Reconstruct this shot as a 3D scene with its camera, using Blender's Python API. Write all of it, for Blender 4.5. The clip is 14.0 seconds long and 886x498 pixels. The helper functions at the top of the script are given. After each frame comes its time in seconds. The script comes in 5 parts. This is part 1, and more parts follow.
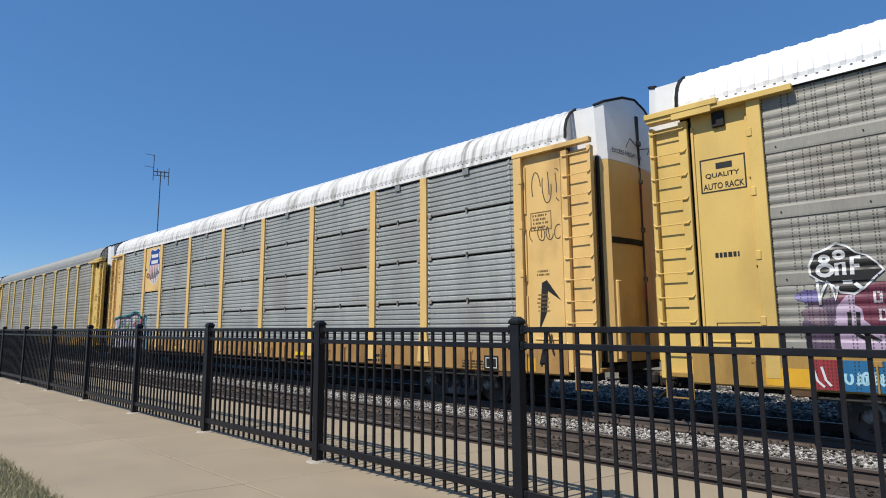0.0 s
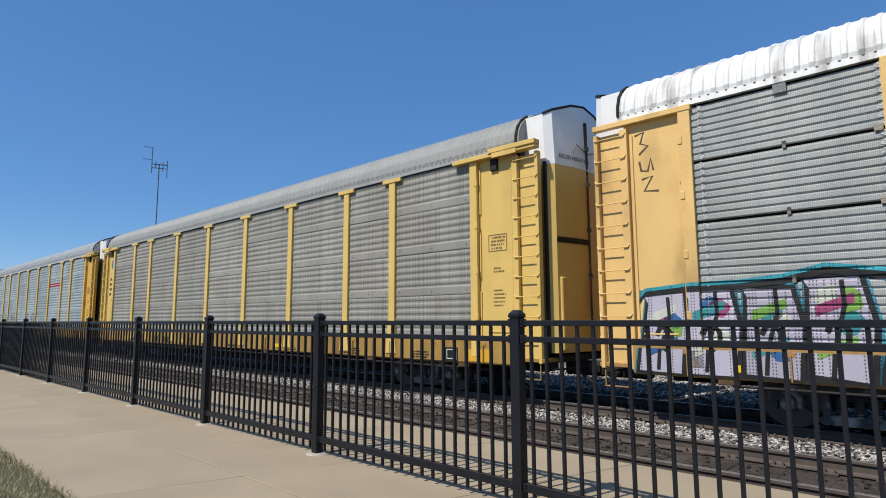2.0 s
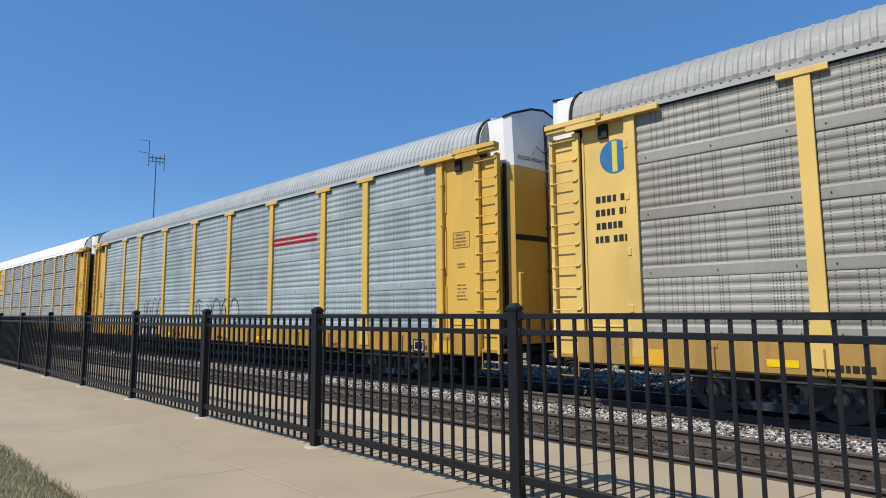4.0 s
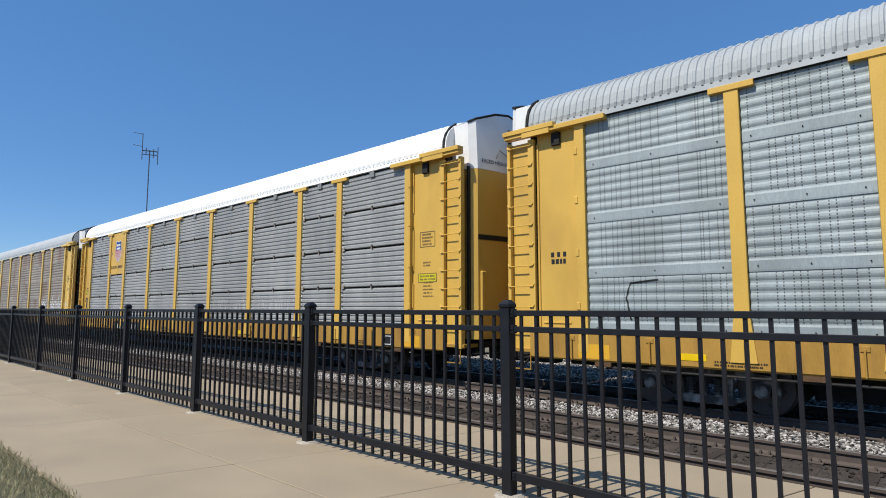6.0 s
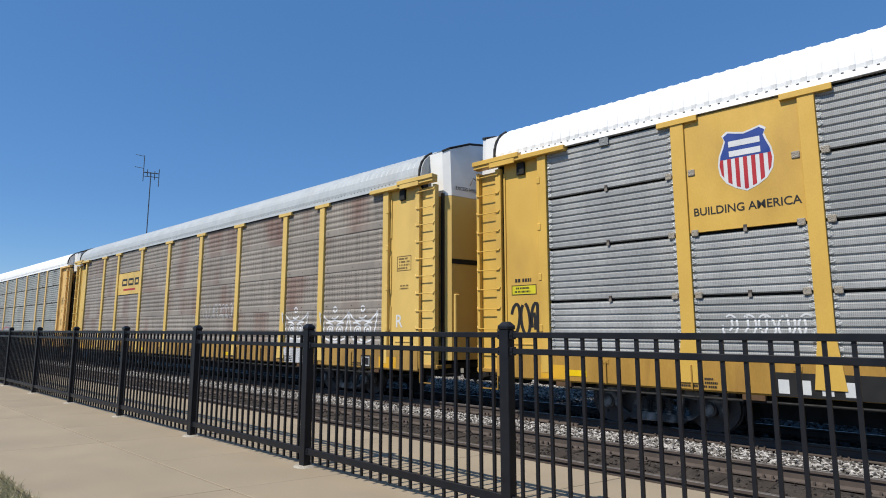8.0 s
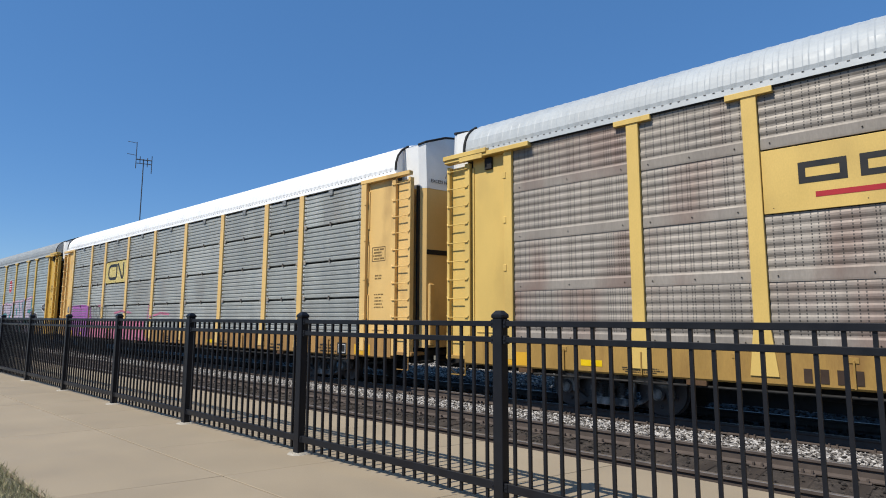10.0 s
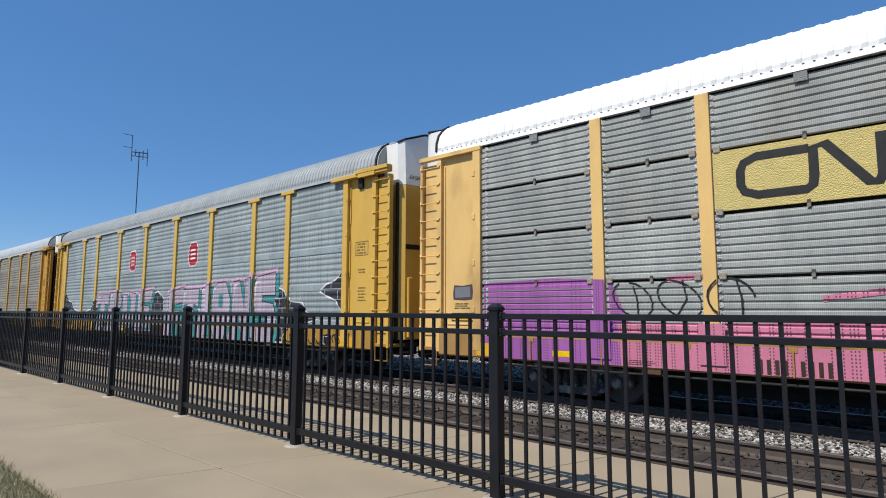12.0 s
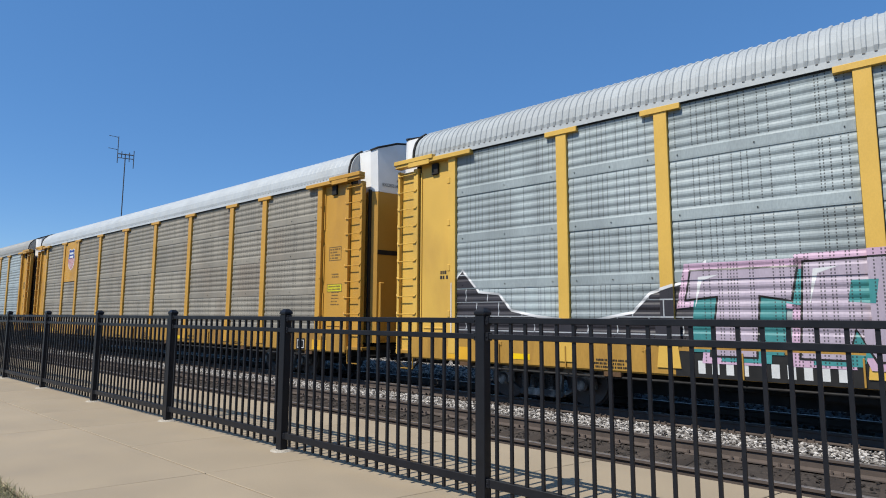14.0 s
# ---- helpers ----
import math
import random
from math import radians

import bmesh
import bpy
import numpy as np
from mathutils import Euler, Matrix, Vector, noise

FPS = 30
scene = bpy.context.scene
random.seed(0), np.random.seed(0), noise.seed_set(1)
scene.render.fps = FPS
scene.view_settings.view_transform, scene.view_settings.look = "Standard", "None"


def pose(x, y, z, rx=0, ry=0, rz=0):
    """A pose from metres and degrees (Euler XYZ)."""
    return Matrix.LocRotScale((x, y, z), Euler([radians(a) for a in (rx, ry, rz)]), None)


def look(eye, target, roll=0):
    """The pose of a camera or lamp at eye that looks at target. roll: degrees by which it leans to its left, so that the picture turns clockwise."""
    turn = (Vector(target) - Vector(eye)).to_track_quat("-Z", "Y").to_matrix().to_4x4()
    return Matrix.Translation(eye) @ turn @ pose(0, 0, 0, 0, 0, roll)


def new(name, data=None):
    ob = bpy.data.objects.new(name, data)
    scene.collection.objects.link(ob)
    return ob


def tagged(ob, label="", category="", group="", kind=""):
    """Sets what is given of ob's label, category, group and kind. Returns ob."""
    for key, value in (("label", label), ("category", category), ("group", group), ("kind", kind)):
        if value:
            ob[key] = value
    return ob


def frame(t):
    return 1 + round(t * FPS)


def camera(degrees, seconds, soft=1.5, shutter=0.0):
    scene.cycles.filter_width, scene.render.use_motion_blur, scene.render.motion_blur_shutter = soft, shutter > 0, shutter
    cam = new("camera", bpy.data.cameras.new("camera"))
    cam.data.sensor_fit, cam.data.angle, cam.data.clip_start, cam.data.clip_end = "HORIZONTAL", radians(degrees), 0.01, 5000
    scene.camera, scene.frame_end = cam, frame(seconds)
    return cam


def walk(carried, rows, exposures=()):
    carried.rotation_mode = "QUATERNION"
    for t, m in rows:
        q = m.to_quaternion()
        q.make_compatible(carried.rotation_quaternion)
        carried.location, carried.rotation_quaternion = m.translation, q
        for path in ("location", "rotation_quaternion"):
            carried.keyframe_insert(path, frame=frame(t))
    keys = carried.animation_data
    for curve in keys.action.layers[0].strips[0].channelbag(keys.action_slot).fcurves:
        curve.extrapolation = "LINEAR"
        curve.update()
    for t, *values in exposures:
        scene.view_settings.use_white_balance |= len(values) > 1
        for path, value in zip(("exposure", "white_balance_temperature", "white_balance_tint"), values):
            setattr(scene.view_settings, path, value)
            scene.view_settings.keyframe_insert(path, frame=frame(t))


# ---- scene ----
# camera: held by hand at the edge of a lawn
cam = camera(75.0, 14.0, soft=1.0)
PATH = [
    (0, (4.939, -3.466, 1.314), (3.587, -2.015, 1.577), -0.4),
    (0.5, (4.935, -3.468, 1.314), (3.584, -2.016, 1.574), -0.3),
    (1, (4.932, -3.469, 1.314), (3.58, -2.019, 1.572), -0.2),
    (1.5, (4.93, -3.469, 1.314), (3.575, -2.02, 1.566), -0.3),
    (2, (4.929, -3.467, 1.314), (3.578, -2.012, 1.554), -0.3),
    (2.5, (4.928, -3.465, 1.314), (3.576, -2.011, 1.552), -0.3),
    (3, (4.928, -3.462, 1.314), (3.579, -2.005, 1.545), -0.4),
    (5.5, (4.93, -3.453, 1.317), (3.588, -1.983, 1.52), -0.1),
    (6, (4.93, -3.451, 1.317), (3.595, -1.976, 1.52), 0.0),
    (6.5, (4.931, -3.451, 1.317), (3.588, -1.984, 1.53), -0.1),
    (7, (4.933, -3.451, 1.318), (3.592, -1.983, 1.536), -0.1),
    (7.5, (4.935, -3.45, 1.318), (3.594, -1.99, 1.579), -0.0),
    (8, (4.938, -3.45, 1.318), (3.609, -1.98, 1.595), -0.0),
    (8.5, (4.939, -3.449, 1.318), (3.61, -1.979, 1.589), 0.1),
    (11, (4.943, -3.444, 1.317), (3.63, -1.952, 1.543), 0.2),
    (11.5, (4.945, -3.443, 1.317), (3.626, -1.957, 1.547), 0.1),
    (12, (4.947, -3.442, 1.317), (3.635, -1.948, 1.531), 0.1),
    (12.5, (4.95, -3.442, 1.317), (3.647, -1.939, 1.524), 0.2),
    (13, (4.955, -3.442, 1.317), (3.661, -1.93, 1.518), 0.3),
    (13.5, (4.96, -3.443, 1.317), (3.667, -1.931, 1.52), 0.3),
    (14, (4.965, -3.445, 1.318), (3.683, -1.926, 1.546), 0.2),
]
# the phone opens up a little when less white roof fills its view
walk(cam, [(t, look(eye, target, roll)) for t, eye, target, roll in PATH],
     [(0, 0.03), (1.8, 0.06), (2.5, 0.16), (5.5, 0.2), (6, 0.14), (7.5, 0.05), (8.5, 0.08), (11, 0.04), (12, 0.05), (13, 0.12), (14, 0.17)])

# ---------------------------------------------------------------- light
SUN_TO = Vector((-0.22, -0.97, 1.37)).normalized()
world = bpy.data.worlds.new("sky")
scene.world = world
world.use_nodes = True
wn = world.node_tree.nodes
sky = wn.new("ShaderNodeTexSky")
sky.sky_type = "NISHITA"
sky.sun_disc = False
sky.sun_elevation = math.asin(SUN_TO.z)
sky.sun_rotation = math.atan2(SUN_TO.x, SUN_TO.y)
sky.altitude, sky.air_density, sky.dust_density, sky.ozone_density = 1500, 1.0, 0.0, 3.0
wn["Background"].inputs["Strength"].default_value = 0.136
vivid = wn.new("ShaderNodeHueSaturation")
vivid.inputs["Saturation"].default_value = 1.2
even = wn.new("ShaderNodeMix")
even.data_type = "RGBA"
even.inputs["Factor"].default_value = 0.5
even.inputs["B"].default_value = (0.66, 1.75, 4.0, 1)
world.node_tree.links.new(sky.outputs[0], vivid.inputs["Color"])
world.node_tree.links.new(vivid.outputs[0], even.inputs["A"])
world.node_tree.links.new(even.outputs["Result"], wn["Background"].inputs["Color"])

sun = new("sun", bpy.data.lights.new("sun", "SUN"))
sun.data.energy, sun.data.angle, sun.data.color = 5.0, radians(0.55), (1.0, 0.95, 0.86)
sun.matrix_world = look(SUN_TO * 50, (0, 0, 0))
scene.view_settings.exposure = 0.0


# ---------------------------------------------------------------- materials
ALBEDO_SCALE = 0.77  # scales every base colour down, so shade falls deeper under the strong sun


def shade(name, color, rough=0.6, metal=0.0, vary=0.15, scale=6.0, fine=60.0, bump=0.05, dirt=None, dirt_amount=0.0,
          dirt_scale=1.2, stretch=(1, 1, 1), random_tint=0.0, gloss=0.4):
    """A painted, metal or mineral surface: two scales of colour change, stains in a second colour, fine relief."""
    color = [c * ALBEDO_SCALE for c in color]
    m = bpy.data.materials.new(name)
    m.use_nodes = True
    n, l = m.node_tree.nodes, m.node_tree.links
    b = n["Principled BSDF"]
    b.inputs["Specular IOR Level"].default_value = gloss
    b.inputs["Roughness"].default_value, b.inputs["Metallic"].default_value = rough, metal
    co = n.new("ShaderNodeTexCoord")
    mp = n.new("ShaderNodeMapping")
    mp.inputs["Scale"].default_value = stretch
    l.new(co.outputs["Object"], mp.inputs["Vector"])
    if random_tint:
        # each piece takes its own stretch of the pattern
        who, far = n.new("ShaderNodeObjectInfo"), n.new("ShaderNodeMath")
        far.operation = "MULTIPLY"
        far.inputs[1].default_value = 61.0
        l.new(who.outputs["Random"], far.inputs[0])
        l.new(far.outputs[0], mp.inputs["Location"])

    def noise_at(s, detail=4.0):
        t = n.new("ShaderNodeTexNoise")
        t.inputs["Scale"].default_value, t.inputs["Detail"].default_value = s, detail
        l.new(mp.outputs[0], t.inputs["Vector"])
        return t.outputs["Fac"]

    def ramp(src, lo, hi, a, c):
        r = n.new("ShaderNodeMapRange")
        r.inputs["From Min"].default_value, r.inputs["From Max"].default_value = lo, hi
        r.inputs["To Min"].default_value, r.inputs["To Max"].default_value = a, c
        l.new(src, r.inputs["Value"])
        return r.outputs[0]

    def times(x, y):
        t = n.new("ShaderNodeMath")
        t.operation = "MULTIPLY"
        l.new(x, t.inputs[0]), l.new(y, t.inputs[1])
        return t.outputs[0]

    large = ramp(noise_at(scale), 0.3, 0.7, 1 - vary, 1 + vary)
    small = ramp(noise_at(fine, 2.0), 0.3, 0.7, 1 - vary * 0.6, 1 + vary * 0.6)
    value = times(large, small)
    if random_tint:
        info = n.new("ShaderNodeObjectInfo")
        value = times(value, ramp(info.outputs["Random"], 0, 1, 1 - random_tint, 1 + random_tint))
    hsv = n.new("ShaderNodeHueSaturation")
    hsv.inputs["Color"].default_value = (*color, 1)
    l.new(value, hsv.inputs["Value"])
    out = hsv.outputs[0]
    if dirt:
        mix = n.new("ShaderNodeMix")
        mix.data_type = "RGBA"
        l.new(ramp(noise_at(dirt_scale, 6.0), 0.52, 0.72, 0.0, dirt_amount), mix.inputs["Factor"])
        l.new(out, mix.inputs["A"])
        mix.inputs["B"].default_value = (*[c * ALBEDO_SCALE for c in dirt], 1)
        out = mix.outputs["Result"]
    l.new(out, b.inputs["Base Color"])
    l.new(ramp(noise_at(scale * 2), 0.3, 0.7, max(0.05, rough - 0.12), min(1, rough + 0.12)), b.inputs["Roughness"])
    if bump:
        bp = n.new("ShaderNodeBump")
        bp.inputs["Strength"].default_value, bp.inputs["Distance"].default_value = 0.6, bump
        l.new(noise_at(fine, 5.0), bp.inputs["Height"])
        l.new(bp.outputs[0], b.inputs["Normal"])
    return m


def perforated(name, color, pitch_x, pitch_z, hole, rough=0.45, metal=0.35, columns=None, dirt=(0.2, 0.13, 0.08), dirt_amount=0.3, vary=0.12,
               streak=0.25, on_ribs=True):
    """Galvanised screen: holes in rows (or in scattered columns), streaks of dirt that run down, rust."""
    m = shade(name, color, rough, metal, vary, 1.2, 40.0, 0.0, dirt, dirt_amount, 0.55, (1, 1, 0.35), 0.10)
    n, l = m.node_tree.nodes, m.node_tree.links
    b = n["Principled BSDF"]
    base = b.inputs["Base Color"].links[0].from_socket
    co = n.new("ShaderNodeTexCoord")
    sep = n.new("ShaderNodeSeparateXYZ")
    l.new(co.outputs["Object"], sep.inputs[0])

    def op(kind, a, c):
        t = n.new("ShaderNodeMath")
        t.operation = kind
        for i, v in enumerate((a, c)):
            if isinstance(v, (int, float)):
                t.inputs[i].default_value = v
            else:
                l.new(v, t.inputs[i])
        return t.outputs[0]

    def near(axis, pitch, width):
        d = op("ABSOLUTE", op("SUBTRACT", op("FRACT", op("DIVIDE", op("ADD", axis, 100.0), pitch), 0.0), 0.5), 0.0)
        return op("LESS_THAN", d, width)

    holes = op("MULTIPLY", near(sep.outputs[0], pitch_x, hole), near(sep.outputs[2], pitch_z, 0.28))
    if columns:
        wn_ = n.new("ShaderNodeTexWhiteNoise")
        wn_.noise_dimensions = "1D"
        l.new(op("FLOOR", op("DIVIDE", op("ADD", sep.outputs[0], 100.0), pitch_x), 0.0), wn_.inputs["W"])
        holes = op("MULTIPLY", holes, op("LESS_THAN", wn_.outputs["Value"], columns))
        if on_ribs:
            holes = op("MULTIPLY", holes, op("GREATER_THAN", sep.outputs[2], 0.215))
    # streaks that run down the sheet
    mp = n.new("ShaderNodeMapping")
    mp.inputs["Scale"].default_value = (9, 9, 0.5)
    l.new(co.outputs["Object"], mp.inputs["Vector"])
    t = n.new("ShaderNodeTexNoise")
    t.inputs["Scale"].default_value, t.inputs["Detail"].default_value = 1.0, 5.0
    l.new(mp.outputs[0], t.inputs["Vector"])
    dark = op("MULTIPLY", op("MULTIPLY", op("SUBTRACT", t.outputs["Fac"], 0.45), 3.0), streak)
    mix0 = n.new("ShaderNodeMix")
    mix0.data_type, mix0.clamp_factor = "RGBA", True
    l.new(dark, mix0.inputs["Factor"])
    l.new(base, mix0.inputs["A"])
    mix0.inputs["B"].default_value = (*[c * 0.45 for c in color], 1)
    mix = n.new("ShaderNodeMix")
    mix.data_type = "RGBA"
    l.new(op("MULTIPLY", holes, 0.8 if columns else 0.5), mix.inputs["Factor"])
    l.new(mix0.outputs["Result"], mix.inputs["A"])
    mix.inputs["B"].default_value = (0.02, 0.02, 0.02, 1)
    l.new(mix.outputs["Result"], b.inputs["Base Color"])
    return m


RUST = (0.16, 0.06, 0.025)
YELLOWS = {
    "tan": shade("tan_yellow_paint", (0.90, 0.585, 0.21), 0.5, 0, 0.07, 1.5, 60, 0.002, RUST, 0.55, 0.9, (1, 1, 0.5)),
    "pale": shade("pale_yellow_paint", (0.83, 0.565, 0.16), 0.5, 0, 0.06, 1.5, 60, 0.002, (0.35, 0.22, 0.08), 0.35, 0.9, (1, 1, 0.5)),
    "gold": shade("golden_yellow_paint", (0.77, 0.475, 0.09), 0.45, 0, 0.06, 1.5, 60, 0.002, (0.30, 0.15, 0.05), 0.35, 0.8, (1, 1, 0.5)),
    "orange": shade("orange_yellow_paint", (0.62, 0.33, 0.05), 0.5, 0, 0.08, 1.5, 60, 0.002, RUST, 0.4, 0.8, (1, 1, 0.5)),
}
PANELS = {
    "steel": perforated("slotted_galvanised_screen", (0.48, 0.49, 0.455), 0.024, 0.022, 0.2, 0.5, 0.12),
    "clean": perforated("clean_galvanised_screen", (0.46, 0.46, 0.445), 0.024, 0.022, 0.2, 0.5, 0.12, dirt_amount=0.08),
    "grey": perforated("weathered_perforated_sheet", (0.345, 0.33, 0.285), 0.045, 0.05, 0.2, 0.65, 0.05, 0.45, vary=0.1),
    "silver": perforated("bluish_perforated_sheet", (0.355, 0.41, 0.42), 0.045, 0.05, 0.2, 0.62, 0.0, 0.4, dirt=(0.22, 0.25, 0.25), dirt_amount=0.45, vary=0.15),
    "dusty": perforated("dust_brown_perforated_sheet", (0.30, 0.275, 0.225), 0.045, 0.05, 0.2, 0.65, 0.0, 0.45, vary=0.12),
    "rusty": perforated("rust_stained_perforated_sheet", (0.37, 0.325, 0.275), 0.045, 0.05, 0.2, 0.6, 0.1, 0.5, (0.20, 0.075, 0.05), 0.85, streak=0.4),
}
ROOFS = {
    "white": shade("bright_white_roof_paint", (1.05, 1.05, 1.04), 0.45, 0, 0.04, 2, 30, 0.0, (0.4, 0.38, 0.34), 0.15, 0.7),
    "worn": shade("worn_white_roof_sheet", (0.84, 0.83, 0.80), 0.6, 0.0, 0.1, 2, 30, 0.0, (0.20, 0.18, 0.15), 0.8, 1.1, (3.5, 0.6, 0.6)),
    "grey": shade("grey_roof_sheet", (0.33, 0.33, 0.31), 0.55, 0.0, 0.06, 2, 30, 0.0, (0.25, 0.24, 0.22), 0.3, 0.8),
    "silver": shade("silver_roof_sheet", (0.42, 0.45, 0.46), 0.65, 0.0, 0.08, 2, 30, 0.0, (0.3, 0.3, 0.3), 0.3, 0.8),
    "cream": shade("pale_grey_roof_sheet", (0.50, 0.53, 0.54), 0.5, 0.0, 0.06, 2, 30, 0.0, (0.4, 0.38, 0.35), 0.3, 0.8),
}
WHITE = shade("white_end_paint", (0.95, 0.95, 0.93), 0.45, 0, 0.05, 2, 40, 0.0, (0.4, 0.36, 0.3), 0.3, 1.0)
BLACK_STEEL = shade("black_grimy_steel", (0.014, 0.013, 0.012), 0.75, 0, 0.3, 3, 40, 0.004, (0.04, 0.03, 0.025), 0.5)
# dust patches, brightened to make up for light bounced off the ground
GREY_CAST = shade("dusty_bounce_cast_steel", (0.085, 0.07, 0.06), 0.8, 0, 0.3, 5, 50, 0.004, (0.62, 0.54, 0.46), 0.95, 3.2)
WHEEL_STEEL = shade("worn_wheel_steel", (0.12, 0.10, 0.09), 0.5, 0.6, 0.2, 4, 40, 0.002)
INSIDE = shade("interior_shade", (0.03, 0.03, 0.03), 0.9, 0, 0.2, 2, 20, 0.0)
FENCE = shade("black_powder_coat", (0.012, 0.013, 0.017), 0.45, 0, 0.15, 5, 120, 0.0006, gloss=0.25)
CONCRETE = shade("buff_concrete", (0.38, 0.305, 0.208), 0.85, 0, 0.07, 1.3, 160, 0.0025, (0.33, 0.27, 0.19), 0.55, 0.7, random_tint=0.03)
RAIL_RUST = shade("rusty_rail_side", (0.11, 0.085, 0.07), 0.8, 0.1, 0.15, 8, 80, 0.002)
RAIL_TOP = shade("polished_rail_head", (0.30, 0.27, 0.25), 0.45, 0.7, 0.1, 8, 60, 0.0)
TIE = shade("oily_brown_tie_wood", (0.045, 0.034, 0.027), 0.9, 0, 0.3, 5, 60, 0.01, (0.12, 0.10, 0.08), 0.6, 4, (1, 0.2, 1), 0.25)
BALLAST_BED = shade("ballast_bed", (0.10, 0.088, 0.078), 0.95, 0, 0.5, 9, 40, 0.03, (0.09, 0.075, 0.06), 0.6, 2)
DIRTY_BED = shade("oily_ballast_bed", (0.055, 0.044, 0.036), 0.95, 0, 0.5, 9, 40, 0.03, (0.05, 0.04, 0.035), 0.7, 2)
GROUND = shade("dry_ground", (0.20, 0.17, 0.11), 0.95, 0, 0.25, 0.6, 20, 0.02, (0.09, 0.11, 0.045), 0.8, 0.2)
LAWN = shade("lawn_soil", (0.13, 0.115, 0.065), 0.95, 0, 0.3, 8, 60, 0.02)


def stone_material(name, dark, mid, light):
    m = shade(name, mid[:3], 0.85, 0, 0.1, 20, 90, 0.003)
    n, l = m.node_tree.nodes, m.node_tree.links
    b = n["Principled BSDF"]
    g = n.new("ShaderNodeNewGeometry")
    r = n.new("ShaderNodeValToRGB")
    r.color_ramp.elements[0].color, r.color_ramp.elements[1].color = dark, light
    e = r.color_ramp.elements.new(0.35)
    e.color = mid
    l.new(g.outputs["Random Per Island"], r.inputs[0])
    l.new(r.outputs[0], b.inputs["Base Color"])
    return m


def blade_material():
    m = shade("grass_blades", (0.10, 0.12, 0.04), 0.8, 0, 0.1, 20, 90, 0.0)
    n, l = m.node_tree.nodes, m.node_tree.links
    g = n.new("ShaderNodeNewGeometry")
    r = n.new("ShaderNodeValToRGB")
    r.color_ramp.elements[0].color, r.color_ramp.elements[1].color = (0.15, 0.16, 0.065, 1), (0.46, 0.39, 0.23, 1)
    l.new(g.outputs["Random Per Island"], r.inputs[0])
    l.new(r.outputs[0], n["Principled BSDF"].inputs["Base Color"])
    return m


STONE = stone_material("limestone_ballast", (0.02, 0.016, 0.013, 1), (0.15, 0.135, 0.12, 1), (0.52, 0.49, 0.45, 1))
# near track: oily; under the train the same colour stands in for shade
DARK_STONE = stone_material("oily_and_shaded_ballast", (0.008, 0.007, 0.006, 1), (0.018, 0.014, 0.011, 1), (0.06, 0.047, 0.038, 1))
BLADES = blade_material()
PAINTS = {}


def paint(r, g, b):
    key = (r, g, b)
    if key not in PAINTS:
        PAINTS[key] = shade("sprayed_paint", key, 0.5, 0, 0.08, 3, 60, 0.0)
    return PAINTS[key]


def spray(r, g, b):
    """The same paint on the screens: the holes stay open under it."""
    key = (r, g, b, "holes")
    if key not in PAINTS:
        PAINTS[key] = perforated("paint_on_screen", key[:3], 0.045, 0.05, 0.2, 0.55, 0.0, 0.45, dirt_amount=0.05, vary=0.1, streak=0.12, on_ribs=False)
    return PAINTS[key]


INK = paint(0.02, 0.018, 0.016)
STENCIL = paint(0.20, 0.125, 0.045)


# ---------------------------------------------------------------- mesh helpers
def box(bm, x0, x1, y0, y1, z0, z1, bevel=0.0):
    r = bmesh.ops.create_cube(bm, size=1)
    for v in r["verts"]:
        v.co = Vector((x0 + (v.co.x + 0.5) * (x1 - x0), y0 + (v.co.y + 0.5) * (y1 - y0), z0 + (v.co.z + 0.5) * (z1 - z0)))
    if bevel:
        es = list({e for v in r["verts"] for e in v.link_edges})
        bmesh.ops.bevel(bm, geom=es, offset=bevel, segments=1, affect="EDGES")
    return r["verts"]


def rod(bm, a, b, r, sides=8):
    a, b = Vector(a), Vector(b)
    d = b - a
    m = Matrix.Translation((a + b) / 2) @ d.to_track_quat("Z", "Y").to_matrix().to_4x4()
    bmesh.ops.create_cone(bm, cap_ends=True, segments=sides, radius1=r, radius2=r, depth=d.length, matrix=m)


def mesh_of(name, bm, material, smooth=False):
    me = bpy.data.meshes.new(name)
    bmesh.ops.recalc_face_normals(bm, faces=bm.faces)
    bm.to_mesh(me)
    bm.free()
    me.materials.append(material)
    if smooth:
        me.shade_smooth()
    return me


def part(name, bm, material, parent, label="", smooth=False):
    ob = new(name, bm if isinstance(bm, bpy.types.Mesh) else mesh_of(name, bm, material, smooth))
    ob.parent = parent
    return tagged(ob, label)


def thing(name, label, category, group="", kind=""):
    return tagged(new(name), label, category, group, kind)


def strip(name, ys_zs, x0, x1, material, parent, label=""):
    """A closed profile in y and z, drawn out along x."""
    bm = bmesh.new()
    a = [bm.verts.new((x0, y, z)) for y, z in ys_zs]
    b = [bm.verts.new((x1, y, z)) for y, z in ys_zs]
    k = len(a)
    for i in range(k):
        bm.faces.new((a[i], a[(i + 1) % k], b[(i + 1) % k], b[i]))
    bm.faces.new(a), bm.faces.new(b[::-1])
    return part(name, bm, material, parent, label)


# ---------------------------------------------------------------- ground, pavement, tracks
X0, X1 = -90.0, 14.0
RAIL_Z = -0.36
TRACK_NEAR, TRACK_FAR = 4.20, 7.62

bm = bmesh.new()
bmesh.ops.create_grid(bm, x_segments=2, y_segments=2, size=2500)
for v in bm.verts:
    v.co.z = -0.75
ground = tagged(new("ground", mesh_of("ground", bm, GROUND)), "dry flat ground reaching the horizon", "ground", kind="structure")

